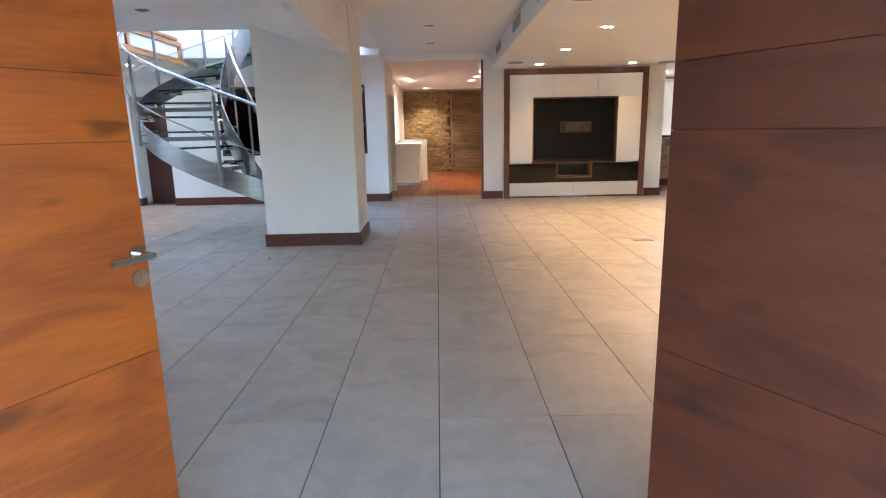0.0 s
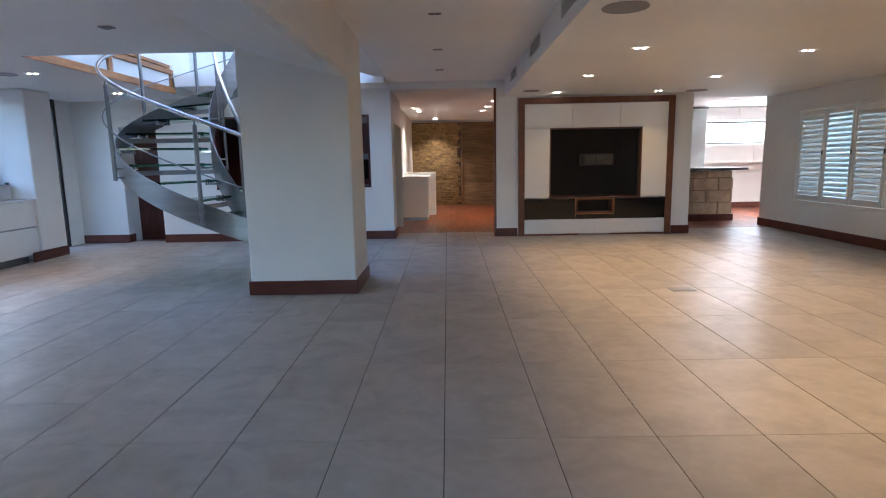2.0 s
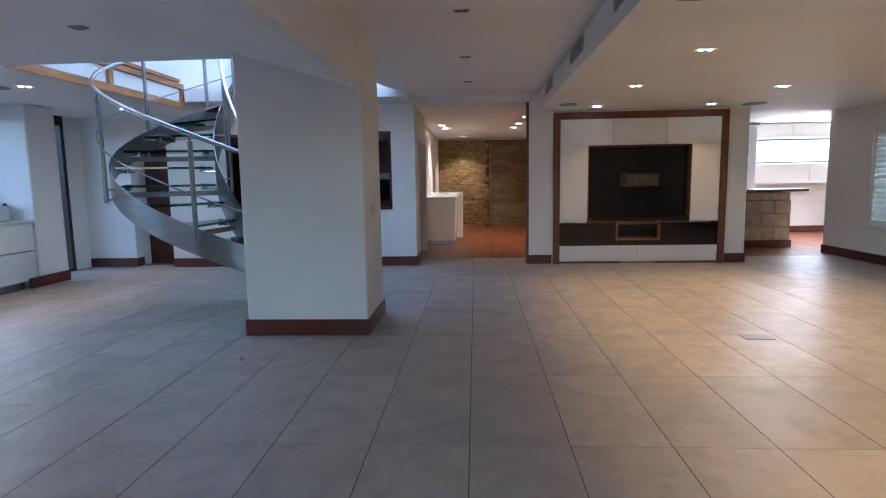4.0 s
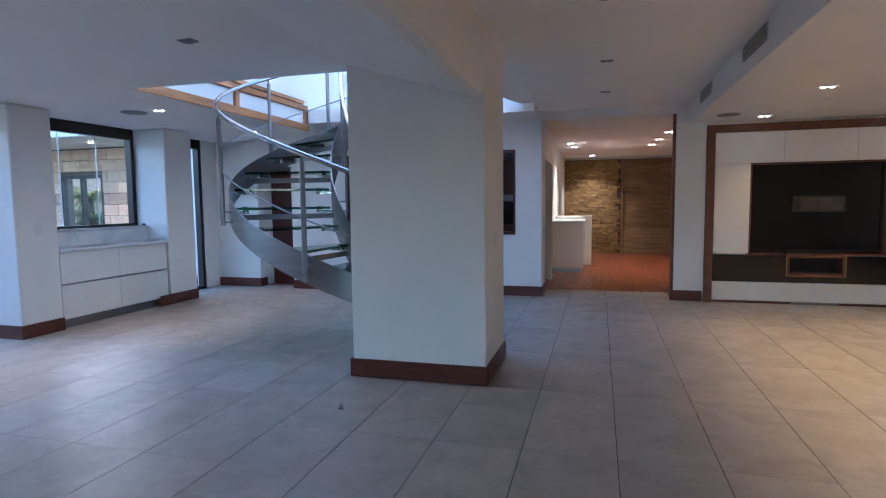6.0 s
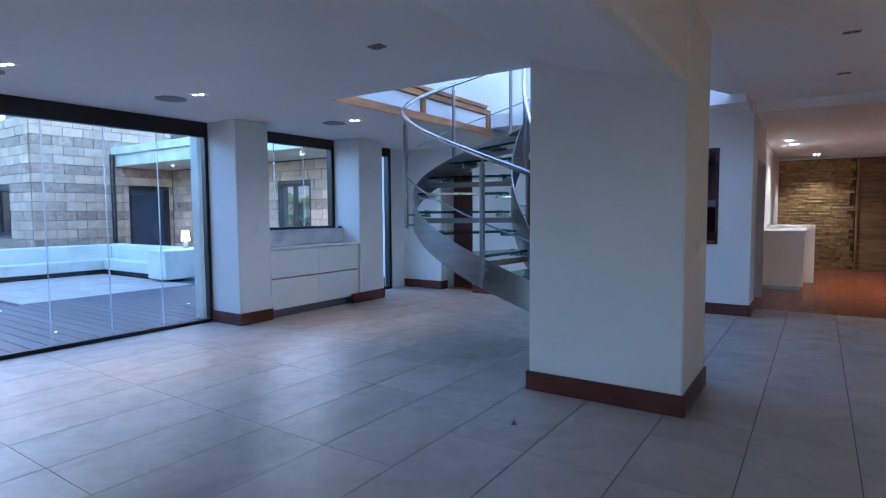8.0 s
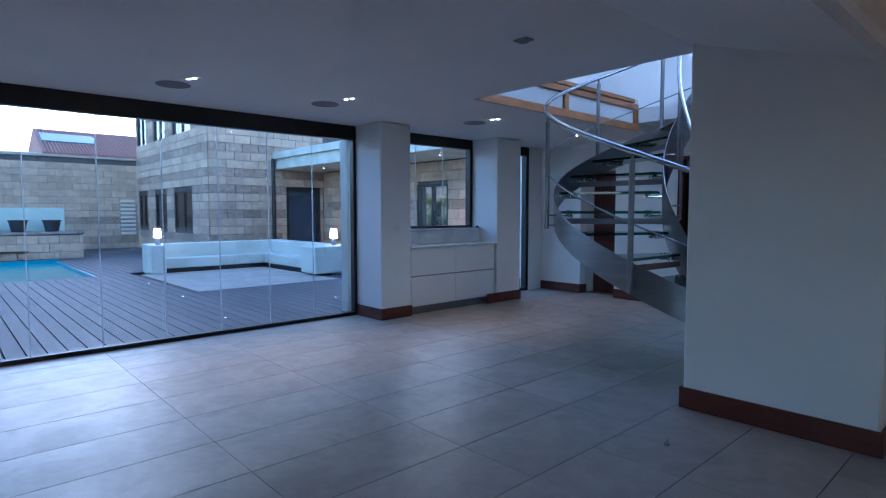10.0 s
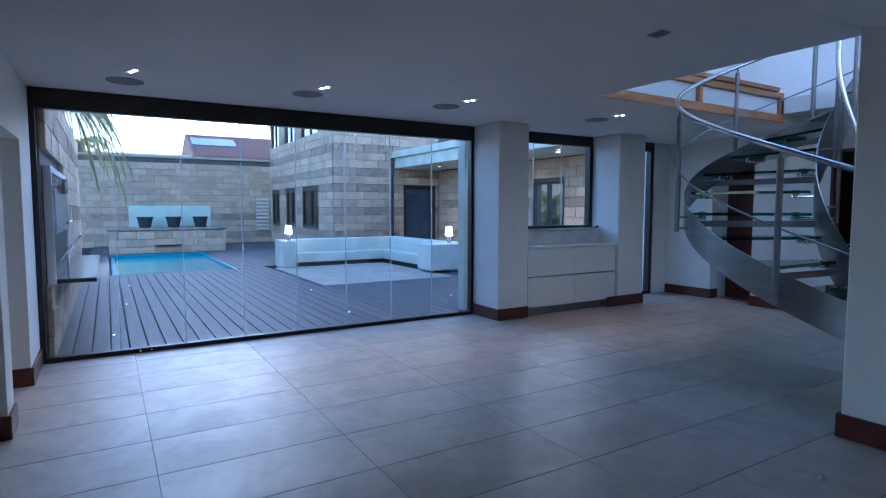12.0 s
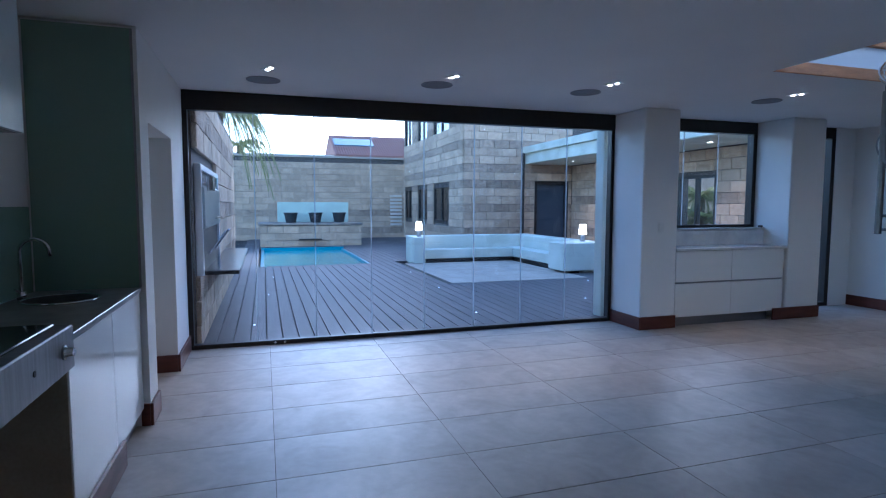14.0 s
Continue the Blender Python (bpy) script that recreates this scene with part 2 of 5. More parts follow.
M = dict(
    wall=material("wall_paint", (0.80, 0.79, 0.76), 0.7, vary=0.05, scale=1.2, fine=220, bump=0.12, bump_scale=0.002),
    ceiling=material("ceiling_paint", (0.80, 0.79, 0.77), 0.75, vary=0.05, scale=0.8, fine=160, bump=0.08, bump_scale=0.002),
    tile=material("porcelain_tile", (0.41, 0.368, 0.32), 0.42, vary=0.14, scale=2.3, fine=14, bump=0.22, bump_scale=0.003, swirl=1.2,
                  per_object=0.05, second=(0.345, 0.305, 0.265), rough_vary=0.16, contrast=(0.38, 0.68)),
    grout=material("grout", (0.075, 0.058, 0.05), 0.9, vary=0.3, scale=4),
    skirting=material("mahogany_skirting", (0.115, 0.030, 0.018), 0.38, vary=0.35, scale=3, fine=40, stretch=(1, 1, 6), bump=0.1, bump_scale=0.002),
    door=figured_wood("oiled_door_wood", (0.27, 0.062, 0.005), (0.16, 0.029, 0.003), 0.52),
    # redder copy of the door wood, darkened: the right leaf's shade is in it
    door_shaded=figured_wood("shaded_door_wood", (0.070, 0.014, 0.003), (0.036, 0.006, 0.002), 0.60),
    frame_wood=material("walnut_frame", (0.17, 0.062, 0.030), 0.42, vary=0.3, scale=3, fine=50, stretch=(3, 3, 3), bump=0.08, bump_scale=0.002),
    pale_wood=material("pine_window_wood", (0.42, 0.20, 0.075), 0.45, vary=0.25, scale=4, fine=60, stretch=(4, 1, 4), bump=0.08, bump_scale=0.002),
    lacquer=material("white_lacquer", (0.80, 0.79, 0.76), 0.16, vary=0.02, scale=2, fine=80, coat=0.4),
    steel=material("brushed_steel", (0.27, 0.275, 0.285), 0.36, metal=1.0, vary=0.14, scale=1.6, fine=120, stretch=(1, 1, 9), bump=0.05, bump_scale=0.001),
    dull_steel=material("dull_steel", (0.26, 0.26, 0.27), 0.5, metal=1.0, vary=0.15, scale=4, fine=90, stretch=(12, 1, 1)),
    pale_steel=material("satin_pale_steel", (0.72, 0.74, 0.77), 0.38, metal=0.7, vary=0.08, scale=3, fine=80, stretch=(8, 1, 1)),
    chrome=material("polished_steel", (0.62, 0.63, 0.65), 0.14, metal=1.0, vary=0.05, scale=8, fine=60),
    black_glass=material("black_glass", (0.008, 0.008, 0.010), 0.06, vary=0.02, scale=2),
    screen=material("tv_screen", (0.006, 0.006, 0.007), 0.09, vary=0.02, scale=2),
    # near black, for dark parts and for shade painted into recesses
    dark=material("black_parts_and_shade", (0.02, 0.016, 0.014), 0.6, vary=0.2, scale=6),
    alu=material("dark_bronze_aluminium", (0.028, 0.024, 0.022), 0.4, metal=0.3, vary=0.15, scale=10, fine=90),
    grey_metal=material("grey_fitting", (0.30, 0.30, 0.31), 0.45, metal=0.4, vary=0.1, scale=20),
    speaker=material("speaker_grille", (0.27, 0.27, 0.28), 0.75, vary=0.15, scale=30, fine=400, bump=0.3, bump_scale=0.002),
    stone_hall=material("split_stone", (0.40, 0.26, 0.10), 0.8, vary=0.4, scale=7, fine=60, bump=0.6, second=(0.22, 0.14, 0.06), per_object=0.25),
    slat_wood=material("hall_panel_wood", (0.30, 0.19, 0.085), 0.5, vary=0.3, scale=3, fine=40, stretch=(0.6, 3, 5), bump=0.15, second=(0.18, 0.11, 0.05), per_object=0.2),
    parquet=material("red_parquet", (0.20, 0.058, 0.024), 0.33, vary=0.3, scale=3, fine=40, stretch=(4, 0.7, 1), per_object=0.22, bump=0.05, bump_scale=0.002),
    block=material("split_face_block", (0.53, 0.395, 0.265), 0.9, vary=0.28, scale=6, fine=45, bump=0.8, per_object=0.16, second=(0.41, 0.30, 0.205), bump_scale=0.02),
    block_dark=material("rough_face_block", (0.45, 0.335, 0.23), 0.92, vary=0.5, scale=9, fine=40, bump=1.0, per_object=0.16, second=(0.27, 0.20, 0.145), bump_scale=0.04),
    mortar=material("mortar", (0.12, 0.10, 0.085), 0.95, vary=0.25, scale=5, fine=60, bump=0.3),
    deck=material("composite_deck", (0.082, 0.074, 0.074), 0.62, vary=0.25, scale=3, fine=70, stretch=(0.5, 6, 1), bump=0.15, bump_scale=0.003, per_object=0.16),
    # almost black: shade in the deck's gaps, put into the slab's colour
    under_deck_shade=material("under_deck_shade", (0.012, 0.011, 0.011), 0.9, vary=0.2, scale=5),
    render=material("white_render", (0.61, 0.62, 0.53), 0.75, vary=0.10, scale=1.6, fine=120, bump=0.2, bump_scale=0.003, second=(0.49, 0.50, 0.41)),
    pad=material("sandstone_pad", (0.44, 0.37, 0.29), 0.8, vary=0.2, scale=2.0, fine=70, bump=0.2, bump_scale=0.004),
    pool_tile=material("pool_mosaic", (0.05, 0.25, 0.31), 0.3, vary=0.2, scale=20, fine=90),
    water=material("pool_water", (0.15, 0.42, 0.38), 0.09, vary=0.15, scale=0.9, fine=6, bump=0.25, bump_scale=0.02),
    panel_green=material("glazed_water_panel", (0.50, 0.57, 0.46), 0.4, vary=0.15, scale=2, fine=60),
    pot=material("dark_glazed_pot", (0.030, 0.032, 0.033), 0.4, vary=0.3, scale=8, fine=60),
    # cream darkened by hand for the shade under the hob
    cream_shaded=material("shaded_cream_board", (0.30, 0.25, 0.185), 0.7, vary=0.2, scale=3, fine=60, bump=0.1),
    concrete=material("weathered_concrete", (0.34, 0.265, 0.20), 0.9, vary=0.45, scale=2.5, fine=50, bump=0.4, stretch=(1, 1, 0.5), second=(0.17, 0.15, 0.13)),
    roof=material("clay_roof_tile", (0.33, 0.15, 0.105), 0.75, vary=0.3, scale=4, fine=40, per_object=0.1),
    cream=material("cream_plaster", (0.70, 0.61, 0.49), 0.8, vary=0.12, scale=1.2, fine=80, bump=0.1),
    marble=material("pale_marble", (0.74, 0.74, 0.73), 0.18, vary=0.10, scale=2.2, fine=14, second=(0.60, 0.61, 0.62), contrast=(0.45, 0.62)),
    granite=material("dark_granite", (0.055, 0.052, 0.05), 0.22, vary=0.4, scale=14, fine=140),
    grey_top=material("grey_stone_worktop", (0.20, 0.19, 0.175), 0.32, vary=0.25, scale=8, fine=150),
    splash=material("green_back_painted_glass", (0.25, 0.36, 0.285), 0.12, vary=0.03, scale=2, coat=0.5),
    frosted=material("frosted_glass", (0.55, 0.62, 0.62), 0.35, vary=0.05, scale=3),
    cabinet_red=material("dark_cherry_cabinet", (0.085, 0.022, 0.014), 0.35, vary=0.3, scale=3, fine=50, stretch=(4, 4, 1)),
    white_plastic=material("white_plastic", (0.74, 0.73, 0.70), 0.4, vary=0.03, scale=10),
    shutter=material("white_shutter_paint", (0.78, 0.77, 0.73), 0.45, vary=0.05, scale=5, fine=120),
    blue_door=material("slate_blue_door", (0.040, 0.058, 0.085), 0.45, vary=0.15, scale=3, fine=60),
    leaf=material("palm_leaf", (0.17, 0.19, 0.075), 0.55, vary=0.35, scale=6, fine=40, second=(0.27, 0.24, 0.12)),
    trunk=material("palm_trunk", (0.15, 0.105, 0.07), 0.9, vary=0.4, scale=8, fine=40, bump=0.6),
    garden=material("garden_soil", (0.11, 0.09, 0.06), 0.95, vary=0.4, scale=0.6, fine=12, bump=0.3, second=(0.07, 0.09, 0.035)),
    solar=material("solar_panel", (0.06, 0.14, 0.17), 0.15, vary=0.1, scale=5),
    lamp_white=material("lit_lamp_shade", (1.0, 0.86, 0.66), 0.5, emit=3.0),
    led=material("lit_downlight_lens", (1.0, 0.83, 0.62), 0.5, emit=9.0),
    led_small=material("lit_deck_light", (0.85, 0.92, 1.0), 0.4, emit=1.0),
    strip_brown=material("dim_brown_strip", (0.055, 0.040, 0.030), 0.6, vary=0.3, scale=6),
    strip_brown_pale=material("brown_field", (0.095, 0.075, 0.058), 0.6, vary=0.4, scale=9),
    blind=material("white_blind", (0.80, 0.80, 0.78), 0.7, vary=0.03, scale=4),
    seal=clear_seal("translucent_seal"),
    frosted_pane=clear_seal("frosted_window_pane", 0.95, (0.40, 0.43, 0.46)),
    glass=clear_glass("pane_glass"),
    tread=clear_glass("green_tread_glass", (0.18, 0.40, 0.32)),
)


leaf_tree = M["leaf"].node_tree
thin, both = leaf_tree.nodes.new("ShaderNodeBsdfTranslucent"), leaf_tree.nodes.new("ShaderNodeMixShader")
thin.inputs[0].default_value = (0.32, 0.34, 0.13, 1)
both.inputs[0].default_value = 0.45
leaf_tree.links.new(leaf_tree.nodes["Principled BSDF"].outputs[0], both.inputs[1])
leaf_tree.links.new(thin.outputs[0], both.inputs[2])
leaf_tree.links.new(both.outputs[0], leaf_tree.nodes["Material Output"].inputs[0])


# ---- mesh helpers ----
def add_box(bm, x0, x1, y0, y1, z0, z1, bevel=0.0, seg=1):
    r = bmesh.ops.create_cube(bm, size=1)
    vs = r["verts"]
    for v in vs:
        v.co = Vector(((x0 + x1) / 2 + v.co.x * (x1 - x0), (y0 + y1) / 2 + v.co.y * (y1 - y0), (z0 + z1) / 2 + v.co.z * (z1 - z0)))
    if bevel:
        es = list({e for v in vs for e in v.link_edges})
        bmesh.ops.bevel(bm, geom=es, offset=bevel, segments=seg, affect='EDGES', profile=0.5)
    return bm


def boxes(*specs, bevel=0.0):
    bm = bmesh.new()
    for s in specs:
        add_box(bm, *s, bevel=bevel)
    return bm


def add_rod(bm, a, b, r, n=12, r2=None):
    a, b = Vector(a), Vector(b)
    m = Matrix.Translation((a + b) / 2) @ (b - a).to_track_quat('Z', 'Y').to_matrix().to_4x4()
    bmesh.ops.create_cone(bm, cap_ends=True, segments=n, radius1=r, radius2=r if r2 is None else r2, depth=(b - a).length, matrix=m)
    return bm


def add_tube(bm, pts, r, n=10):
    """A round tube along a line of points."""
    pts = [Vector(p) for p in pts]
    rings = []
    for i, p in enumerate(pts):
        d = (pts[min(i + 1, len(pts) - 1)] - pts[max(i - 1, 0)]).normalized()
        side = d.cross(Vector((0, 0, 1)))
        side = side.normalized() if side.length > 1e-4 else Vector((1, 0, 0))
        up = side.cross(d).normalized()
        rings.append([bm.verts.new(p + r * (math.cos(2 * math.pi * k / n) * side + math.sin(2 * math.pi * k / n) * up)) for k in range(n)])
    for a, b in zip(rings, rings[1:]):
        for k in range(n):
            bm.faces.new((a[k], a[(k + 1) % n], b[(k + 1) % n], b[k]))
    bm.faces.new(rings[0][::-1])
    bm.faces.new(rings[-1])
    return bm


def prism(profile, axis, a, b):
    """A closed profile drawn out from a to b along an axis; the profile holds the other two coordinates in order."""
    bm = bmesh.new()

    def at(p, v):
        q = list(p)
        q.insert(axis, v)
        return bm.verts.new(q)
    A, B = [at(p, a) for p in profile], [at(p, b) for p in profile]
    n = len(profile)
    bm.faces.new(A)
    bm.faces.new(B[::-1])
    for i in range(n):
        bm.faces.new((A[i], B[i], B[(i + 1) % n], A[(i + 1) % n]))
    bmesh.ops.recalc_face_normals(bm, faces=bm.faces[:])
    return bm


def mesh_of(name, bm, mat, smooth=False):
    me = bpy.data.meshes.new(name)
    bmesh.ops.recalc_face_normals(bm, faces=bm.faces[:])
    if smooth:
        for f in bm.faces:
            f.smooth = True
    bm.to_mesh(me)
    bm.free()
    me.materials.append(M[mat])
    return me


def part(name, bm, mat, parent=None, label="", smooth=False):
    ob = new(name, mesh_of(name, bm, mat, smooth))
    if parent is not None:
        ob.parent = parent
    return tagged(ob, label)


def thing(name, label, category, group="", at=(0, 0, 0)):
    ob = new(name)
    ob.empty_display_size = 0.1
    ob.location = at
    return tagged(ob, label, category, group)


def structure(name, bm, mat, label="", category=""):
    return tagged(part(name, bm, mat), label or name.replace("_", " "), category, kind="structure")


def piece(name, me, parent, m):
    ob = new(name, me)
    ob.parent = parent
    ob.matrix_basis = m
    return ob


def pane(name, bm, parent, label=""):
    ob = part(name, bm, "glass", parent, label)
    ob.visible_shadow = False
    return ob


# ---- the large structure ----
ZL, ZR, ZM = 2.87, 2.80, 3.12
structure("ceiling_left", boxes((-7.6, -2.0, 0.75, 7.85, ZL, 2.96), (-7.6, -4.63, 7.85, 12.7, ZL, 2.96)), "ceiling", "white plastered ceiling over the garden side", "ceiling")
structure("ceiling_middle", boxes((-0.75, 1.55, 0.75, 12.5, ZM, 3.25)), "ceiling", "white plastered higher ceiling along the passage", "ceiling")
structure("ceiling_stair_edge", prism([(-0.755, 8.575), (-1.12, 8.575), (-1.15, 10.9), (-1.08, 11.25), (-0.95, 11.6), (-0.80, 12.0), (-0.755, 12.35)], 2, ZM, 3.25), "ceiling", "rounded ceiling edge beside the stair well", "ceiling")
structure("ceiling_right", boxes((1.55, 7.6, 0.75, 13.4, ZR, 3.25), (1.38, 1.55, 12.43, 12.95, ZR, 3.02)), "ceiling", "white dropped ceiling with air outlets in its edge", "ceiling")
structure("ceiling_beam", prism([(-2.0, ZL), (-1.9, 2.835), (-0.83, 2.515), (-0.76, 2.525), (-0.74, 2.57), (-0.75, 3.25), (-2.0, 3.25)], 1, 0.75, 7.62), "ceiling", "white plastered beam with a sloping soffit", "beam")
pillar = structure("pillar", boxes((-2.0, -0.73, 7.6, 8.57, 0, 3.25), bevel=0.012), "wall", "broad white plastered pillar with mahogany skirting", "pillar")
# unseen plain storey, added as a sun block
structure("upper_storey", boxes((-0.55, -0.35, 0.75, 18.2, 3.3, 6.8), (7.4, 7.6, 0.75, 18.2, 3.3, 6.8), (-0.55, 7.6, 0.75, 18.2, 6.8, 7.0), (-0.55, 11.0, 0.7, 18.4, 3.26, 3.3)), "wall", "unseen upper storey, added to block the sun", "wall")
# roof out of view, added to stop sun coming through the doorway
structure("porch_roof", boxes((-4.0, 5.0, -3.5, 0.75, 2.9, 3.2)), "ceiling", "unseen white roof added over the entrance to keep sun out", "porch roof")
structure("ceiling_hall", boxes((-1.2, 2.8, 12.5, 21.4, 2.98, 3.2)), "ceiling", "white hall ceiling", "ceiling")
structure("ceiling_kitchen", boxes((5.29, 11.0, 13.4, 18.3, 2.95, 3.2), (2.8, 5.29, 13.4, 18.3, 2.95, 3.2)), "ceiling", "white kitchen ceiling", "ceiling")

structure("wall_front", boxes((-2.4, -1.15, 0.75, 0.95, 0, 3.25), (1.68, 7.6, 0.75, 0.95, 0, 3.25), (-1.15, 1.68, 0.75, 0.95, 2.45, 3.25)), "wall", "white entrance wall", "wall")
structure("wall_alcove", boxes((-2.4, -2.2, 0.95, 1.6, 0, ZL), (-7.4, -2.2, 1.6, 1.8, 0, ZL), (-2.4, -2.2, 1.8, 2.5, 0, ZL), (-5.3, -5.0, 1.8, 2.5, 0, ZL), (-7.4, -6.4, 1.8, 2.5, 0, ZL),
                             (-6.4, -5.3, 2.3, 2.5, 2.25, ZL)), "wall", "white wall with a kitchenette alcove", "wall")
structure("wall_tv", boxes((1.38, 1.82, 12.45, 12.95, 0, 3.2), (4.92, 5.29, 12.45, 12.95, 0, 3.2), (1.82, 4.92, 12.45, 12.95, 2.765, 3.2), (1.82, 4.92, 12.9, 12.95, 0, 2.765)), "wall", "white wall that holds the television unit", "wall")
structure("wall_right", boxes((7.4, 7.62, 0.95, 9.3, 0, 3.2), (7.4, 7.62, 9.3, 12.4, 0, 0.62), (7.4, 7.62, 9.3, 12.4, 2.42, 3.2), (7.4, 7.62, 12.4, 13.65, 0, 3.2)), "wall", "white wall with a shuttered window", "wall")
structure("wall_hatch", boxes((-5.45, -4.3, 12.4, 12.6, 0, 5.6), (-1.16, -0.72, 12.4, 12.6, 0, 5.6), (-4.3, -1.16, 12.4, 12.6, 0, 1.1), (-4.3, -1.16, 12.4, 12.6, 2.5, 5.6),
                            (-6.25, -5.45, 12.4, 12.6, 2.35, ZL)), "wall", "white wall behind the stair with a wide hatch", "wall")
structure("wall_stub", boxes((-8.3, -6.25, 12.5, 12.7, 0, ZL), bevel=0.008), "wall", "white wall beside the passage door", "wall")
structure("wall_column_a", boxes((-7.3, -6.58, 7.97, 8.52, 0, ZL), bevel=0.015), "wall", "white pier beside the glass wall", "wall")
structure("wall_column_b", boxes((-7.3, -6.58, 10.45, 11.08, 0, ZL), bevel=0.015), "wall", "white pier beside the counter", "wall")
structure("wall_sill", boxes((-7.3, -7.02, 8.52, 10.45, 0, 1.29), bevel=0.01), "wall", "white window breast behind the counter", "wall")
structure("wall_hall", boxes((-0.92, -0.72, 12.602, 13.0, 0, 3.2), (-0.92, -0.72, 13.0, 14.6, 2.4, 3.2), (-1.05, -0.85, 14.6, 21.2, 0, 3.2), (2.6, 2.8, 12.95, 21.2, 0, 3.2), (-1.2, 2.8, 21.2, 21.4, 0, 3.2)), "wall", "white hall walls", "wall")
structure("wall_kitchen", boxes((2.8, 11.0, 18.0, 18.2, 0, 1.90), (2.8, 11.0, 18.0, 18.2, 2.55, 3.2), (2.8, 7.9, 18.0, 18.2, 1.90, 2.55), (10.8, 11.0, 13.4, 18.0, 0, 3.2), (7.62, 11.0, 13.45, 13.65, 0, 3.2)), "wall", "white kitchen walls with a window band", "wall")
structure("wall_hatch_room", boxes((-7.6, -0.92, 15.4, 15.6, 0, 2.9), (-7.6, -7.4, 12.7, 15.4, 0, 2.9)), "wall", "plain walls of the room behind the hatch", "wall")
structure("ceiling_hatch_room", boxes((-7.6, -0.92, 12.6, 15.6, 2.7, 2.85)), "ceiling", "ceiling of the room behind the hatch", "ceiling")
structure("wall_void", boxes((-4.77, -4.65, 7.85, 12.4, 3.37, 5.6), (-4.77, -4.65, 11.66, 12.4, 2.875, 3.37), (-4.77, -0.75, 7.73, 7.85, 2.96, 5.6), (-0.75, -0.63, 7.48, 12.4, 3.25, 5.6)), "wall", "white walls of the stair well", "wall")
structure("roof_void", boxes((-4.77, -0.63, 7.48, 7.75, 5.6, 5.75), (-4.77, -0.63, 12.2, 12.6, 5.6, 5.75), (-4.77, -4.35, 7.75, 12.2, 5.6, 5.75), (-0.9, -0.63, 7.75, 12.2, 5.6, 5.75)), "ceiling", "unseen roof round the skylight added over the stair", "roof")
# glazed opening added out of view to bring daylight down the well
rw = tagged(new("window_added_skylight"), "unseen flat skylight added to light the stair well", "skylight", kind="structure")
pane("pane", boxes((-4.4, -0.85, 7.7, 12.25, 5.76, 5.775)), rw)

# ---- lights set in the ceilings ----
def downlight(x, y, z, turn=0.0, watts=0.0, colour=WARM, lit=True, group="twin downlights", degrees=105):
    t = thing("ceiling_downlight", "lit twin downlight with a white bezel, in the ceiling" if lit else "unlit grey downlight in the ceiling", "downlight", group, (x, y, z))
    t.rotation_euler = (0, 0, radians(turn))
    w = 0.095 if lit else 0.07
    part("bezel", boxes((-w, w, -w * 0.52, w * 0.52, -0.006, 0.004), bevel=0.002), "white_plastic" if lit else "speaker", t)
    for s in (-0.042, 0.042):
        bm = bmesh.new()
        add_rod(bm, (s * w / 0.095, 0, -0.010), (s * w / 0.095, 0, -0.004), 0.020, 16)
        part("lens", bm, "led" if lit else "dark", t)
    if watts:
        spot(x, y, z - 0.03, watts, colour, degrees)


for x, y in ((2.48, 11.92), (2.55, 9.83), (2.63, 7.75), (4.41, 11.97), (4.65, 10.2), (4.78, 8.12)):
    downlight(x, y, ZR, 0, 6 if y > 11 else 31, WARM, group="downlights before the television", degrees=80)
for x, y in ((5.0, 5.9), (2.75, 5.7), (2.75, 3.7), (5.0, 3.7)):
    downlight(x, y, ZR, 0, 26, WARM, group="downlights before the television", degrees=84)
for x, y in ((-5.96, 3.40), (-5.74, 5.11), (-5.54, 6.77), (-5.36, 9.04)):
    downlight(x, y, ZL, 20, 15, WARM, group="downlights along the glass wall", degrees=64)
downlight(-5.5, 11.3, ZL, 20, 8, WARM, group="downlights along the glass wall", degrees=64)
for y in (7.34, 9.28, 11.06):
    downlight(0.28, y, ZM, 0, lit=False, group="unlit passage lights")
for x, y in ((1.55, 15.0), (1.5, 16.4), (1.45, 17.6)):
    downlight(x, y, 2.98, 0, 20, WARM, group="hall downlights")
for x, y in ((-0.45, 16.6), (-0.4, 17.4), (0.0, 20.4)):
    downlight(x, y, 2.98, 0, 26 if y > 17 else 0, SOFTWARM, group="hall downlights")
for x, y in ((6.6, 15.8), (8.6, 16.2), (9.3, 15.0)):
    downlight(x, y, 2.95, 0, 55, (1, 0.86, 0.7), group="kitchen downlights")


def ceiling_speaker(x, y, z, r):
    t = thing("ceiling_speaker", "round grey speaker grille set flush in the ceiling", "speaker", "ceiling speakers", (x, y, z))
    bm = bmesh.new()
    add_rod(bm, (0, 0, -0.008), (0, 0, 0.004), r, 32)
    part("grille", bm, "speaker", t)
    bm = bmesh.new()
    add_tube(bm, [(r * math.cos(a * math.pi / 16), r * math.sin(a * math.pi / 16), -0.004) for a in range(33)], 0.006, 6)
    part("rim", bm, "grey_metal", t)


for x, y, z, r in ((-6.46, 3.35, ZL, 0.16), (-6.14, 5.06, ZL, 0.16), (-6.0, 6.73, ZL, 0.16), (-5.77, 9.05, ZL, 0.16), (1.90, 5.98, ZR, 0.19), (5.17, 12.06, ZR, 0.19), (1.95, 11.6, ZR, 0.15)):
    ceiling_speaker(x, y, z, r)

det = thing("smoke_detector", "small square grey detector plate on the white ceiling", "detector", at=(-2.81, 6.55, ZL))
part("plate", boxes((-0.065, 0.065, -0.045, 0.045, -0.012, 0.002), bevel=0.004), "speaker", det)
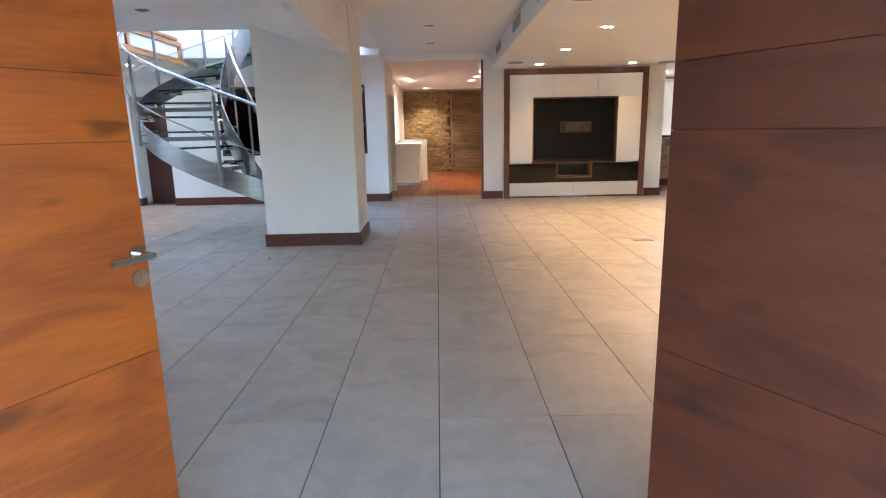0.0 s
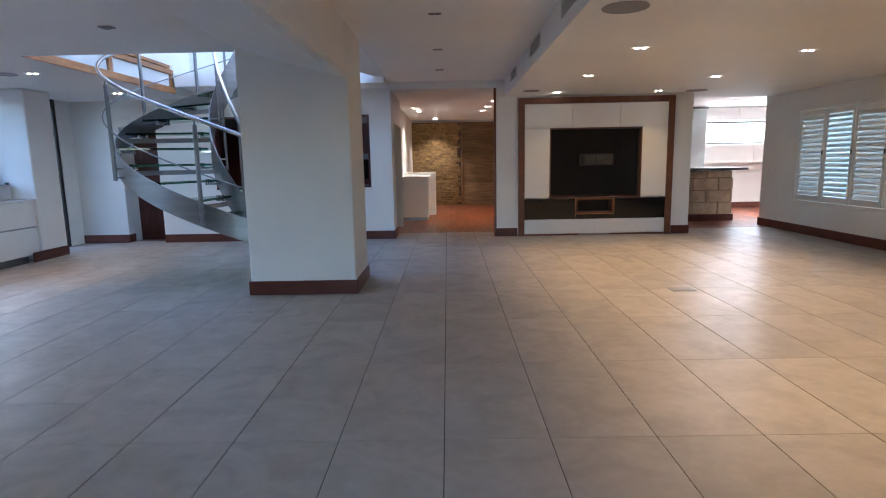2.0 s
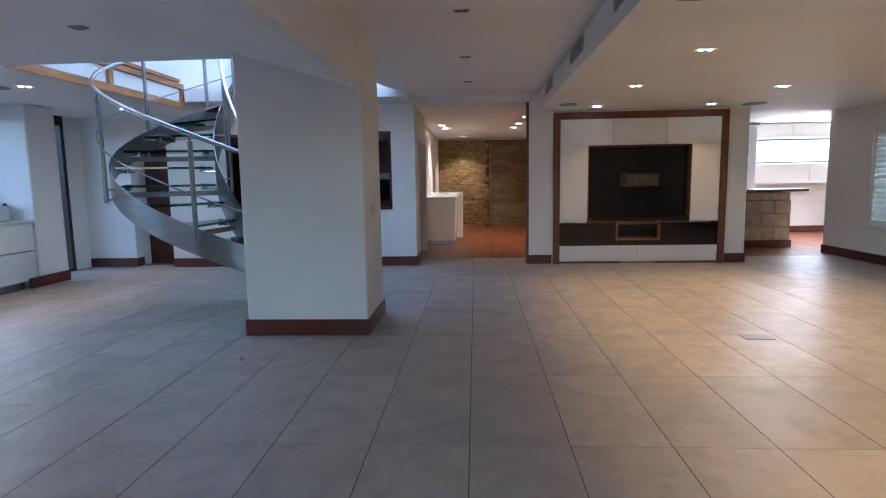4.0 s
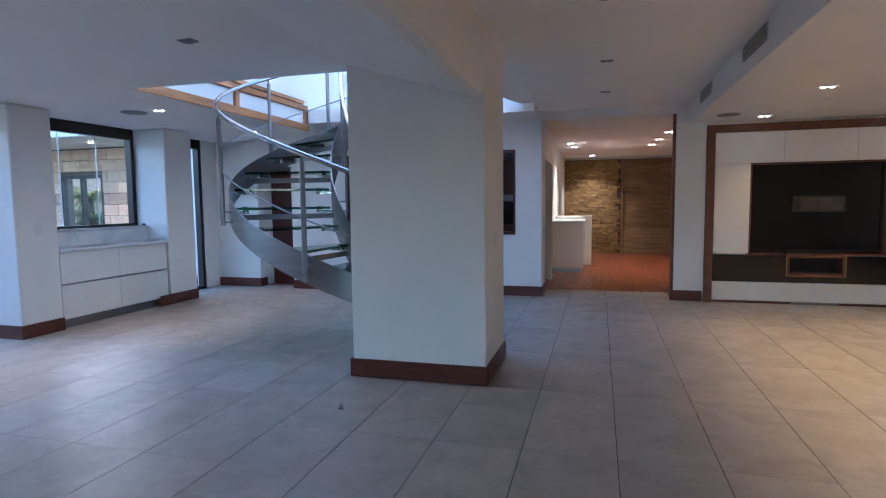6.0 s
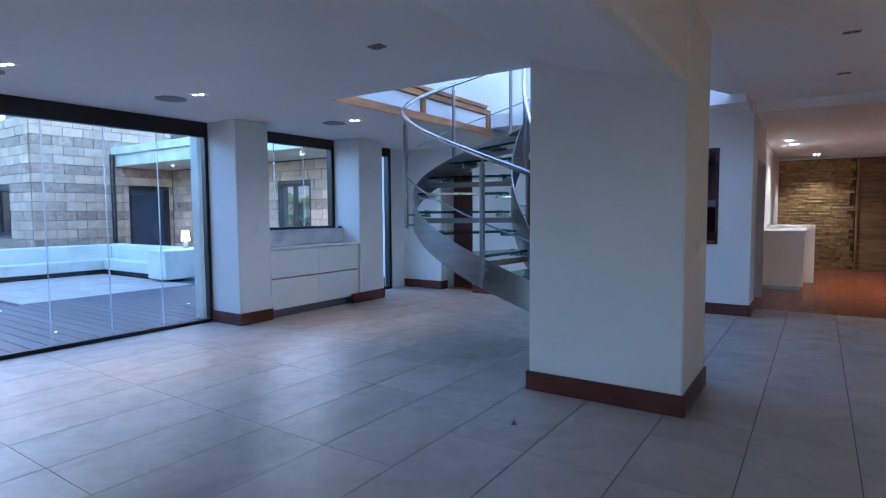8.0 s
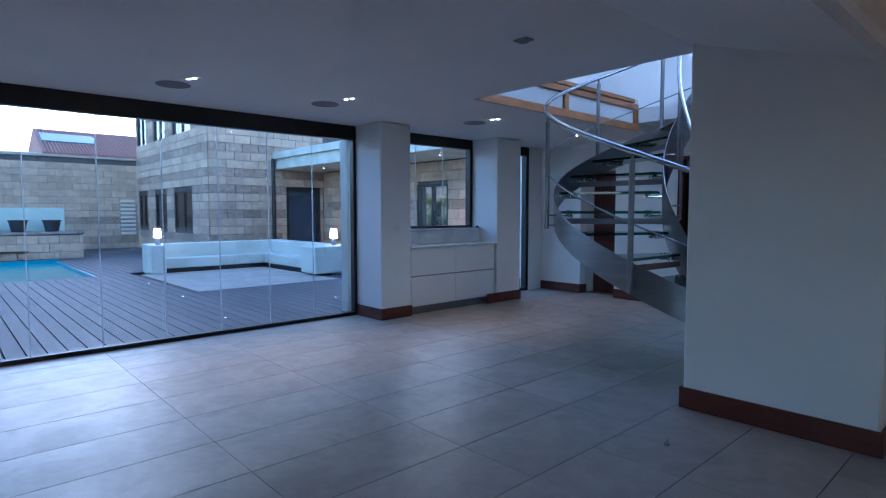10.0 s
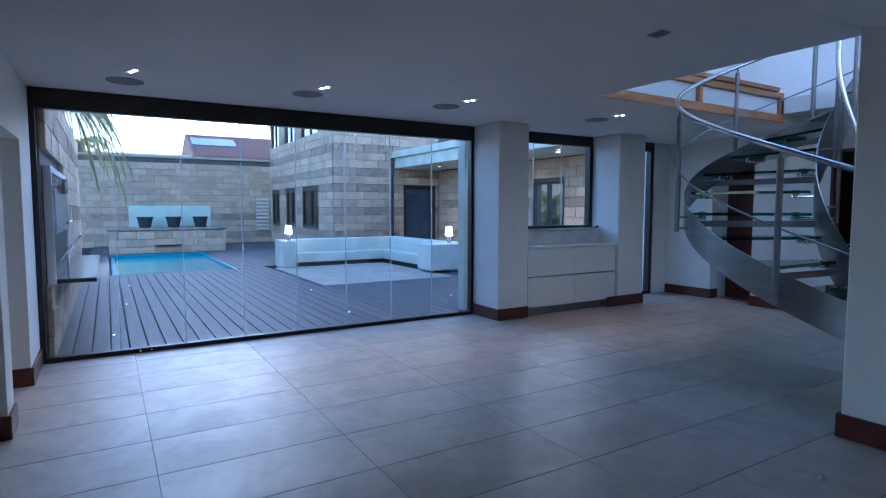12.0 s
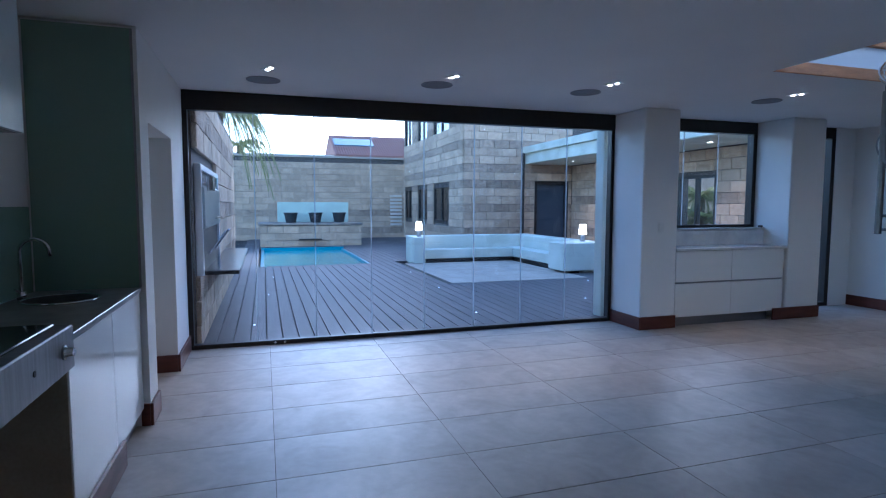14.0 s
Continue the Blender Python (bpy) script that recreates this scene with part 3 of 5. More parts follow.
part("eye", boxes((-0.03, 0.03, -0.03, 0.03, -0.022, -0.011), bevel=0.004), "speaker", det)


def air_vent(y):
    t = thing("air_vent", "white louvred air outlet with dark slots, in the ceiling edge", "air vent", "air outlets", (1.55, y, 3.01))
    # black plate: the shade inside the slots is painted
    part("backing", boxes((-0.003, 0.002, -0.42, 0.42, -0.080, 0.080)), "dark", t)
    part("frame", boxes((-0.007, 0.0, -0.43, 0.43, 0.078, 0.086), (-0.007, 0.0, -0.43, 0.43, -0.086, -0.078), (-0.007, 0.0, -0.43, -0.42, -0.078, 0.078), (-0.007, 0.0, 0.42, 0.43, -0.078, 0.078)), "white_plastic", t)
    for k in range(5):
        part("slat", boxes((-0.007, -0.003, -0.42, 0.42, -0.060 + k * 0.028, -0.053 + k * 0.028)), "white_plastic", t)


for y in (4.35, 6.48, 8.60, 10.97):
    air_vent(y)

# ---- skirting ----
def skirting(x0, y0, x1, y1, nx, ny, h=0.17, d=0.022):
    """Skirting along a wall's foot, standing proud along its normal."""
    a, b = Vector((x0, y0)), Vector((x1, y1))
    n = Vector((nx, ny)) * d
    xs = sorted((a.x, b.x, a.x + n.x, b.x + n.x))
    ys = sorted((a.y, b.y, a.y + n.y, b.y + n.y))
    structure("baseboard", boxes((xs[0], xs[-1], ys[0], ys[-1], 0.002, h), bevel=0.004), "skirting", "dark mahogany skirting board", "baseboard")


for s in ((-2.022, 7.6, -0.708, 7.6, 0, -1), (-0.73, 7.6, -0.73, 8.57, 1, 0), (-2.0, 7.6, -2.0, 8.45, -1, 0),
          (1.36, 12.45, 1.80, 12.45, 0, -1), (1.38, 12.45, 1.38, 12.95, -1, 0), (4.94, 12.45, 5.31, 12.45, 0, -1), (5.29, 12.45, 5.29, 12.95, 1, 0),
          (-0.72, 12.4, -0.72, 12.98, 1, 0), (-5.45, 12.4, -0.698, 12.4, 0, -1), (-8.2, 12.5, -6.24, 12.5, 0, -1), (-6.25, 12.5, -6.25, 12.7, 1, 0),
          (7.4, 0.97, 7.4, 13.67, -1, 0), (7.38, 13.65, 11.0, 13.65, 0, 1), (8.0, 18.0, 10.8, 18.0, 0, -1),
          (-7.25, 7.97, -6.558, 7.97, 0, -1), (-6.58, 7.97, -6.58, 8.52, 1, 0), (-6.58, 10.2, -6.58, 11.08, 1, 0), (-6.60, 11.08, -7.25, 11.08, 0, 1),
          (-7.25, 2.5, -6.378, 2.5, 0, 1), (-6.4, 1.85, -6.4, 2.5, 1, 0), (-5.3, 2.5, -4.98, 2.5, 0, 1), (-5.0, 2.44, -5.0, 2.5, 1, 0), (-0.85, 14.6, -0.85, 15.8, 1, 0)):
    skirting(*s)

# ---- glass wall, window and glazed door on the garden side ----
XG = -7.27
gw = tagged(new("window_glass_wall"), "frameless folding glass wall in dark bronze tracks", "glass wall", kind="structure")
part("head_track", boxes((XG - 0.06, XG + 0.06, 2.50, 7.97, 2.66, ZL), bevel=0.006), "alu", gw)
part("floor_track", boxes((XG - 0.05, XG + 0.05, 2.50, 7.97, 0.0, 0.05), bevel=0.004), "alu", gw)
part("jamb", boxes((XG - 0.05, XG + 0.05, 2.50, 2.55, 0.05, 2.66), bevel=0.004), "alu", gw)
part("jamb", boxes((XG - 0.05, XG + 0.05, 7.92, 7.97, 0.05, 2.66), bevel=0.004), "alu", gw)
edges = [2.56 + k * 0.67 for k in range(9)]
for a, b in zip(edges, edges[1:]):
    pane("pane", boxes((XG - 0.006, XG + 0.006, a + 0.003, b - 0.003, 0.05, 2.66)), gw)
for a in edges[1:-1]:
    part("seal", boxes((XG - 0.009, XG + 0.009, a - 0.006, a + 0.006, 0.05, 2.66)), "seal", gw)
bm = bmesh.new()
add_rod(bm, (XG + 0.05, 3.42, 0.03), (XG + 0.075, 3.42, 0.03), 0.014, 12)
add_rod(bm, (XG + 0.05, 3.53, 0.03), (XG + 0.075, 3.53, 0.03), 0.012, 12)
part("lock", bm, "chrome", gw)

w2 = tagged(new("window_counter"), "dark bronze framed window above the counter", "window", kind="structure")
part("head", boxes((-7.30, -7.18, 8.52, 10.45, 2.70, ZL), bevel=0.004), "alu", w2)
part("sill", boxes((-7.30, -7.18, 8.52, 10.45, 1.29, 1.345), bevel=0.004), "alu", w2)
part("stile", boxes((-7.30, -7.18, 8.52, 8.57, 1.345, 2.70), bevel=0.004), "alu", w2)
part("stile", boxes((-7.30, -7.18, 10.38, 10.45, 1.345, 2.70), bevel=0.004), "alu", w2)
for a, b in ((8.57, 9.15), (9.15, 9.77), (9.77, 10.38)):
    pane("pane", boxes((-7.246, -7.234, a + 0.003, b - 0.003, 1.345, 2.70)), w2)
for a in (9.15, 9.77):
    part("seal", boxes((-7.249, -7.231, a - 0.005, a + 0.005, 1.345, 2.70)), "seal", w2)

w3 = tagged(new("door_glazed"), "glazed garden door in a narrow dark bronze frame", "door", kind="structure")
part("stile", boxes((-7.32, -7.20, 11.08, 11.16, 0.0, ZL), bevel=0.004), "alu", w3)
part("stile", boxes((-7.32, -7.20, 12.00, 12.08, 0.0, ZL), bevel=0.004), "alu", w3)
part("head", boxes((-7.32, -7.20, 11.16, 12.00, 2.70, ZL), bevel=0.004), "alu", w3)
part("sill", boxes((-7.32, -7.20, 11.16, 12.00, 0.0, 0.06), bevel=0.004), "alu", w3)
pane("pane", boxes((-7.266, -7.254, 11.16, 12.00, 0.06, 2.70)), w3)
structure("wall_return", boxes((-7.40, -7.19, 12.08, 12.497, 0, ZL)), "wall", "white wall end beside the passage door", "wall")

# clerestory strip beside the stair
w4 = tagged(new("window_clerestory"), "low clerestory strip window in a pine frame", "window", kind="structure")
part("bottom_rail", boxes((-4.72, -4.615, 7.853, 11.655, 2.872, 2.985), bevel=0.006), "pale_wood", w4)
part("top_rail", boxes((-4.74, -4.63, 7.85, 11.66, 3.215, 3.30), bevel=0.006), "pale_wood", w4)
for y in (7.89, 9.72, 11.62):
    part("stile", boxes((-4.73, -4.64, y - 0.045, y + 0.045, 2.985, 3.215), bevel=0.005), "pale_wood", w4)
part("head_trim", boxes((-4.72, -4.61, 7.85, 11.50, 3.305, 3.365), bevel=0.006), "pale_wood", w4)
for a, b in ((7.935, 9.675), (9.765, 11.575)):
    part("pane", boxes((-4.695, -4.685, a, b, 2.985, 3.215)), "frosted_pane", w4, "frosted window pane")

# ---- entrance double door ----
def door_leaf(name, hinge, edge, wood, handles, label):
    """A leaf of horizontal boards from the hinge to its free edge, swung into the room."""
    h, e = Vector(hinge), Vector(edge)
    width = (e - h).length
    turn = math.atan2(e.y - h.y, e.x - h.x)
    t = tagged(new(name), label, "door", kind="structure")
    t.matrix_basis = Matrix.Translation((h.x, h.y, 0)) @ Matrix.Rotation(turn, 4, 'Z')
    seams = (0.01, 0.80, 1.51, 1.71, 2.05, 2.42)
    for z, top in zip(seams, seams[1:]):
        part("board", boxes((0, width, -0.022, 0.022, z, top - 0.0012), bevel=0.0012), wood, t)
    # unseen dark filler, added so that no light leaks through the seams
    part("core", boxes((0.004, width - 0.004, -0.017, 0.017, 0.014, 2.416)), "dark", t)
    for s in handles:
        y0 = s * 0.022
        bm = bmesh.new()
        add_rod(bm, (width - 0.036, y0, 1.145), (width - 0.036, y0 + s * 0.010, 1.145), 0.027, 20)
        add_rod(bm, (width - 0.036, y0 + s * 0.008, 1.145), (width - 0.036, y0 + s * 0.085, 1.145), 0.011, 12)
        add_tube(bm, [(width - 0.030, y0 + s * 0.080, 1.145), (width - 0.07, y0 + s * 0.083, 1.145), (width - 0.175, y0 + s * 0.083, 1.145)], 0.0115, 12)
        part("lever_handle", bm, "chrome", t, "brushed steel lever handle", smooth=False)
        bm = bmesh.new()
        add_rod(bm, (width - 0.036, y0, 1.062), (width - 0.036, y0 + s * 0.010, 1.062), 0.029, 20)
        add_box(bm, width - 0.0364, width - 0.032, y0 + s * 0.008 - 0.004, y0 + s * 0.012 + 0.004, 1.047, 1.077)
        part("key_plate", bm, "chrome", t, "round steel key escutcheon")
    return t


door_leaf("door_entrance_a", (-1.12, 0.97), (-0.64, 1.90), "door", (-1, 1), "tall oiled hardwood entrance door leaf standing open")
door_leaf("door_entrance_b", (1.60, 0.93), (1.10, 1.80), "door_shaded", (), "tall reddish hardwood entrance door leaf standing open, darkened for shade")
structure("door_frame", boxes((-1.15, -1.10, 0.72, 0.965, 0, 2.45), (1.63, 1.68, 0.72, 0.965, 0, 2.45), (-1.10, 1.63, 0.72, 0.965, 2.43, 2.50), bevel=0.004), "frame_wood", "dark hardwood entrance door frame", "door frame")

# ---- television unit ----
TY = 12.42
tv = thing("television_unit", "built-in white lacquer media wall with a walnut surround", "media unit", at=(0, 0, 0))
for a, b, z0, z1 in ((1.82, 1.94, 0.0, 2.76), (4.80, 4.92, 0.0, 2.76), (1.942, 4.798, 2.64, 2.76)):
    part("surround", boxes((a, b, TY - 0.02, TY + 0.38, z0, z1), bevel=0.004), "frame_wood", tv, "walnut surround")
for a, b in ((1.945, 2.892), (2.898, 3.842), (3.848, 4.795)):
    part("top_door", boxes((a, b, TY, TY + 0.02, 2.165, 2.635), bevel=0.002), "lacquer", tv)
for a, b in ((1.945, 2.445), (4.295, 4.795)):
    part("side_door", boxes((a, b, TY, TY + 0.02, 0.775, 2.160), bevel=0.002), "lacquer", tv)
part("recess", boxes((2.45, 4.29, TY + 0.30, TY + 0.32, 0.775, 2.16), (2.45, 2.47, TY, TY + 0.30, 0.775, 2.16), (4.27, 4.29, TY, TY + 0.30, 0.775, 2.16), (2.45, 4.29, TY, TY + 0.30, 2.14, 2.16), (2.45, 4.29, TY, TY + 0.30, 0.755, 0.775)), "frame_wood", tv, "dark walnut lined recess")
for a, b in ((1.945, 2.98), (3.76, 4.795)):
    part("lower_glass", boxes((a, b, TY, TY + 0.02, 0.335, 0.745), bevel=0.002), "black_glass", tv, "black glass flap")
part("lower_glass", boxes((2.985, 3.755, TY, TY + 0.02, 0.335, 0.44), bevel=0.002), "black_glass", tv, "black glass flap")
part("niche_frame", boxes((2.985, 3.02, TY - 0.01, TY + 0.25, 0.445, 0.75), (3.72, 3.755, TY - 0.01, TY + 0.25, 0.445, 0.75), (3.02, 3.72, TY - 0.01, TY + 0.25, 0.445, 0.48), (3.02, 3.72, TY - 0.01, TY + 0.25, 0.72, 0.75)), "frame_wood", tv, "walnut niche frame")
part("niche_back", boxes((3.02, 3.72, TY + 0.24, TY + 0.26, 0.48, 0.72)), "dark", tv)
part("trim_line", boxes((2.972, 2.984, TY - 0.012, TY + 0.01, 0.435, 0.765), (3.756, 3.768, TY - 0.012, TY + 0.01, 0.435, 0.765), (2.984, 3.756, TY - 0.012, TY + 0.01, 0.432, 0.444)), "pale_wood", tv, "pale wooden edge strip")
for a, b in ((1.945, 3.368), (3.372, 4.795)):
    part("drawer", boxes((a, b, TY, TY + 0.02, 0.04, 0.33), bevel=0.002), "lacquer", tv)
part("plinth", boxes((1.94, 4.80, TY + 0.02, TY + 0.05, 0.0, 0.04)), "frame_wood", tv)
part("carcass", boxes((1.94, 4.80, TY + 0.36, TY + 0.40, 0.0, 2.64), (1.94, 4.80, TY + 0.03, TY + 0.36, 0.30, 0.34), (1.94, 2.43, TY + 0.03, TY + 0.30, 0.76, 2.64), (4.30, 4.80, TY + 0.03, TY + 0.30, 0.76, 2.64), (2.45, 4.29, TY + 0.03, TY + 0.30, 2.17, 2.64)), "lacquer", tv)
part("floor_grille", boxes((3.05, 3.68, TY - 0.012, TY + 0.018, 0.004, 0.034)), "grey_metal", tv, "pale slotted grille in the plinth")
scr = thing("television", "large black flat television in a walnut recess", "television", at=(3.37, TY + 0.19, 0.79))
part("screen", boxes((-0.87, 0.87, -0.045, -0.040, 0.05, 1.34)), "screen", scr)
part("bezel", boxes((-0.90, 0.90, -0.038, 0.05, 0.02, 1.36), bevel=0.006), "dark", scr)
# dim brown strip with one near-black and two paler fields
strip = part("label_strip", boxes((-0.30, 0.40, -0.052, -0.0455, 0.62, 0.86), bevel=0.002), "strip_brown", scr, "dim brown three-part strip on the black panel")
for a, b, m in ((-0.28, -0.20, "dark"), (-0.17, 0.03, "strip_brown_pale"), (0.06, 0.36, "strip_brown_pale")):
    part("field", boxes((a, b, -0.056, -0.052, 0.65, 0.83)), m, strip)
part("stand", boxes((-0.35, 0.35, -0.04, 0.09, -0.015, 0.02), bevel=0.004), "dark", scr)

fv = thing("floor_vent", "flat rectangular steel floor socket lid, in the tiles", "floor box", at=(3.14, 7.52, 0))
part("lid", boxes((-0.14, 0.14, -0.09, 0.09, 0.0, 0.006), bevel=0.002), "grey_metal", fv)
part("flap", boxes((-0.09, 0.09, -0.055, 0.055, 0.006, 0.009), bevel=0.001), "grey_metal", fv)
nail = thing("floor_stub", "tiny grey stub standing out of the tiles", "floor fitting", at=(-1.74, 6.79, 0))
bm = bmesh.new()
add_rod(bm, (0, 0, 0), (0, 0, 0.02), 0.022, 12, 0.012)
add_rod(bm, (0, 0, 0.02), (0.005, 0, 0.045), 0.006, 8, 0.003)
part("pin", bm, "grey_metal", nail)

# ---- helical stair ----
SC = Vector((-2.807, 9.772, 0))
R_OUT, R_IN, R_POST = 1.667, 0.425, 1.785
TOP_ANGLE, FOOT_ANGLE = 88.0, 347.0
RISE, FIRST, STEPS = 0.236, 0.17, 13


def stair_angle(z):
    """Angle (degrees) round the stair's axis at which the flight reaches a height."""
    return 266.0 - math.degrees((z - 1.01) / 0.70)


def stair_z(a):
    """Height of the treads at an angle (degrees) round the stair's axis."""
    return 1.01 + 0.70 * radians(266.0 - a)


def helix(a, r, dz=0.0):
    return SC + Vector((r * math.cos(radians(a)), r * math.sin(radians(a)), stair_z(a) + dz))


stair = thing("helical_staircase", "helical stair of brushed steel with green glass treads", "staircase")


def stringer(r, thick, low, high, label):
    """A bent flat plate with a smooth bend and sharp long edges."""
    bm = bmesh.new()
    n = 96
    corners = []
    for k in range(n + 1):
        a = FOOT_ANGLE + (TOP_ANGLE - FOOT_ANGLE) * k / n
        lo, hi = max(0.004, stair_z(a) + low), max(0.05, stair_z(a) + high)
        ring = []
        for rr, z in ((r, lo), (r + thick, lo), (r + thick, hi), (r, hi)):
            p = helix(a, rr)
            p.z = z
            ring.append(p)
        corners.append(ring)
    rings = [[bm.verts.new(p) for p in ring] for ring in corners]
    for p, q in zip(rings, rings[1:]):
        for i in range(4):
            bm.faces.new((p[i], p[(i + 1) % 4], q[(i + 1) % 4], q[i])).smooth = True
            bm.edges.get((p[i], q[i])).smooth = False
    bm.faces.new(rings[0])
    bm.faces.new(rings[-1][::-1])
    return part("stringer", bm, "steel", stair, label)


stringer(R_OUT, 0.014, -0.155, 0.160, "curved brushed steel outer stringer")
stringer(R_IN - 0.014, 0.014, -0.155, 0.390, "tall curved brushed steel inner stringer")


def fixing(am, z, r0, r1):
    """Two point fixings that carry a tread's end, joined by a short bar."""
    bm = bmesh.new()
    for da in (-4.5, 4.5):
        p, q = helix(am + da, r0), helix(am + da, r1)
        p.z = q.z = z - 0.060
        add_rod(bm, p, q, 0.015, 10)
        s = p.lerp(q, 0.82)
        add_rod(bm, (s.x, s.y, z - 0.075), (s.x, s.y, z - 0.030), 0.024, 12)
        add_rod(bm, (s.x, s.y, z), (s.x, s.y, z + 0.010), 0.030, 12)
    e0, e1 = helix(am - 4.5, (r0 + r1) / 2), helix(am + 4.5, (r0 + r1) / 2)
    add_rod(bm, (e0.x, e0.y, z - 0.060), (e1.x, e1.y, z - 0.060), 0.011, 8)
    return bm


for k in range(STEPS):
    z = FIRST + RISE * k
    a0 = stair_angle(z) + 11.0
    a1 = a0 - 22.0
    bm = bmesh.new()
    n = 6
    ring_lo, ring_hi = [], []
    pts = [(R_IN + 0.05, a0 + (a1 - a0) * i / n) for i in range(n + 1)] + [(R_OUT - 0.05, a1 + (a0 - a1) * i / n) for i in range(n + 1)]
    for r, a in pts:
        p = SC + Vector((r * math.cos(radians(a)), r * math.sin(radians(a)), 0))
        ring_lo.append(bm.verts.new((p.x, p.y, z - 0.03)))
        ring_hi.append(bm.verts.new((p.x, p.y, z)))
    bm.faces.new(ring_lo[::-1])
    bm.faces.new(ring_hi)
    c = len(pts)
    for i in range(c):
        bm.faces.new((ring_lo[i], ring_lo[(i + 1) % c], ring_hi[(i + 1) % c], ring_hi[i]))
    part("tread", bm, "tread", stair, "green edged glass tread")
    am = (a0 + a1) / 2
    part("fixing", fixing(am, z, R_OUT, R_OUT - 0.20), "chrome", stair, "steel point fixings under a tread")
    part("fixing", fixing(am, z, R_IN, R_IN + 0.20), "chrome", stair, "steel point fixings under a tread")
    if k % 2 == 0:
        bm = bmesh.new()
        p, q = helix(a0 - 4, R_IN), helix(a0 - 4, R_OUT)
        d = (q - p)
        d.z = 0
        d.normalize()
        s = Vector((-d.y, d.x, 0)) * 0.008
        vs = [(e.x + s.x * w, e.y + s.y * w) for e, w in ((p, -1), (q, -1), (q, 1), (p, 1))]
        lo = [bm.verts.new((x, y, z - 0.150)) for x, y in vs]
        hi = [bm.verts.new((x, y, z - 0.085)) for x, y in vs]
        bm.faces.new(lo[::-1])
        bm.faces.new(hi)
        for i in range(4):
            bm.faces.new((lo[i], lo[(i + 1) % 4], hi[(i + 1) % 4], hi[i]))
        part("cross_bar", bm, "steel", stair, "flat steel cross bar below a tread")


def rail(r, rise, radius, a0, a1, name, label, mat="chrome"):
    bm = bmesh.new()
    add_tube(bm, [helix(a0 + (a1 - a0) * k / 72, r, rise) for k in range(73)], radius, 12)
    return part(name, bm, mat, stair, label, smooth=True)


rail(R_POST, 1.21, 0.026, 330, TOP_ANGLE, "handrail", "satin round steel handrail")
rail(R_IN - 0.155, 1.485, 0.026, 330, TOP_ANGLE, "handrail", "satin round steel handrail")
rail(R_POST, 0.55, 0.009, 330, TOP_ANGLE, "wire", "thin steel balustrade rod", "steel")
for a in (319.0, 273.5, 227.5, 163.0, 131.0, 99.0):
    bm = bmesh.new()
    foot = helix(a, R_POST, -0.10)
    add_rod(bm, foot, helix(a, R_POST, 1.13), 0.027, 16)
    add_rod(bm, helix(a, R_POST, 1.13), helix(a, R_POST, 1.20), 0.012, 12)
    for dz in (-0.06, 0.06):
        add_rod(bm, helix(a, R_OUT + 0.012, dz), helix(a, R_POST, dz), 0.012, 10)
        add_rod(bm, helix(a, R_OUT + 0.012, dz), helix(a, R_OUT + 0.022, dz), 0.022, 12)
    part("post", bm, "steel", stair, "round steel balustrade post")
for a in (290.0, 240.0, 190.0, 140.0):
    bm = bmesh.new()
    top_p, low_p = helix(a, R_IN - 0.155, 1.47), helix(a, R_IN - 0.155, 0.15)
    add_rod(bm, low_p, top_p, 0.018, 12)
    for dz in (0.20, 0.32):
        add_rod(bm, helix(a, R_IN - 0.014, dz), helix(a, R_IN - 0.155, dz), 0.011, 8)
    part("post", bm, "steel", stair)
structure("landing", boxes((-4.6, -0.75, 11.60, 12.4, 3.00, 3.22)), "ceiling", "upper landing slab at the head of the stair", "landing")

# ---- counter below the window ----
ctr = thing("wall_counter", "white built-in counter with drawers under the window", "counter")
part("carcass", boxes((-7.02, -6.64, 8.54, 10.43, 0.12, 1.02)), "lacquer", ctr)
for a, b in ((8.545, 9.487), (9.489, 10.425)):
    part("drawer", boxes((-6.64, -6.615, a, b, 0.60, 1.015), bevel=0.002), "lacquer", ctr)
    part("drawer", boxes((-6.64, -6.615, a, b, 0.13, 0.575), bevel=0.002), "lacquer", ctr)
part("shadow_gap", boxes((-6.648, -6.636, 8.545, 10.425, 0.578, 0.597)), "grey_metal", ctr)
part("plinth", boxes((-6.68, -6.66, 8.52, 10.2, 0.0, 0.12)), "steel", ctr, "brushed steel plinth")
top = thing("worktop", "pale marble worktop over the window counter", "worktop")
part("slab", boxes((-7.02, -6.58, 8.525, 10.445, 1.02, 1.06), bevel=0.006), "marble", top)
part("upstand", boxes((-7.02, -6.99, 8.525, 10.445, 1.06, 1.27), bevel=0.004), "marble", top)
part("ledge", boxes((-7.16, -6.97, 8.525, 10.445, 1.291, 1.305), bevel=0.004), "marble", top)


def socket(m, label="white double wall socket plate", name="wall_socket", w=0.075, h=0.04):
    t = thing(name, label, "socket")
    t.matrix_basis = m
    part("plate", boxes((-w, w, -0.008, 0.0, -h, h), bevel=0.003), "white_plastic", t)
    for s in (-0.03, 0.03):
        part("rocker", boxes((s - 0.014, s + 0.014, -0.012, -0.008, -0.022, 0.022), bevel=0.002), "white_plastic", t)


socket(pose(-6.988, 9.25, 1.165, 0, 0, 90), w=0.11)
socket(pose(-6.578, 8.26, 1.34, 0, 0, 90), "white light switch plate on the pier", "light_switch", 0.04, 0.06)
socket(pose(-0.728, 7.98, 1.28, 0, 0, 90), "white light switch plate on the pillar", "light_switch", 0.035, 0.06)
socket(pose(-0.728, 8.12, 1.28, 0, 0, 90), "white light switch plate on the pillar", "light_switch", 0.035, 0.06)
socket(pose(-0.728, 7.9, 0.33, 0, 0, 90), "white wall socket low on the pillar", "wall_socket", 0.05, 0.04)
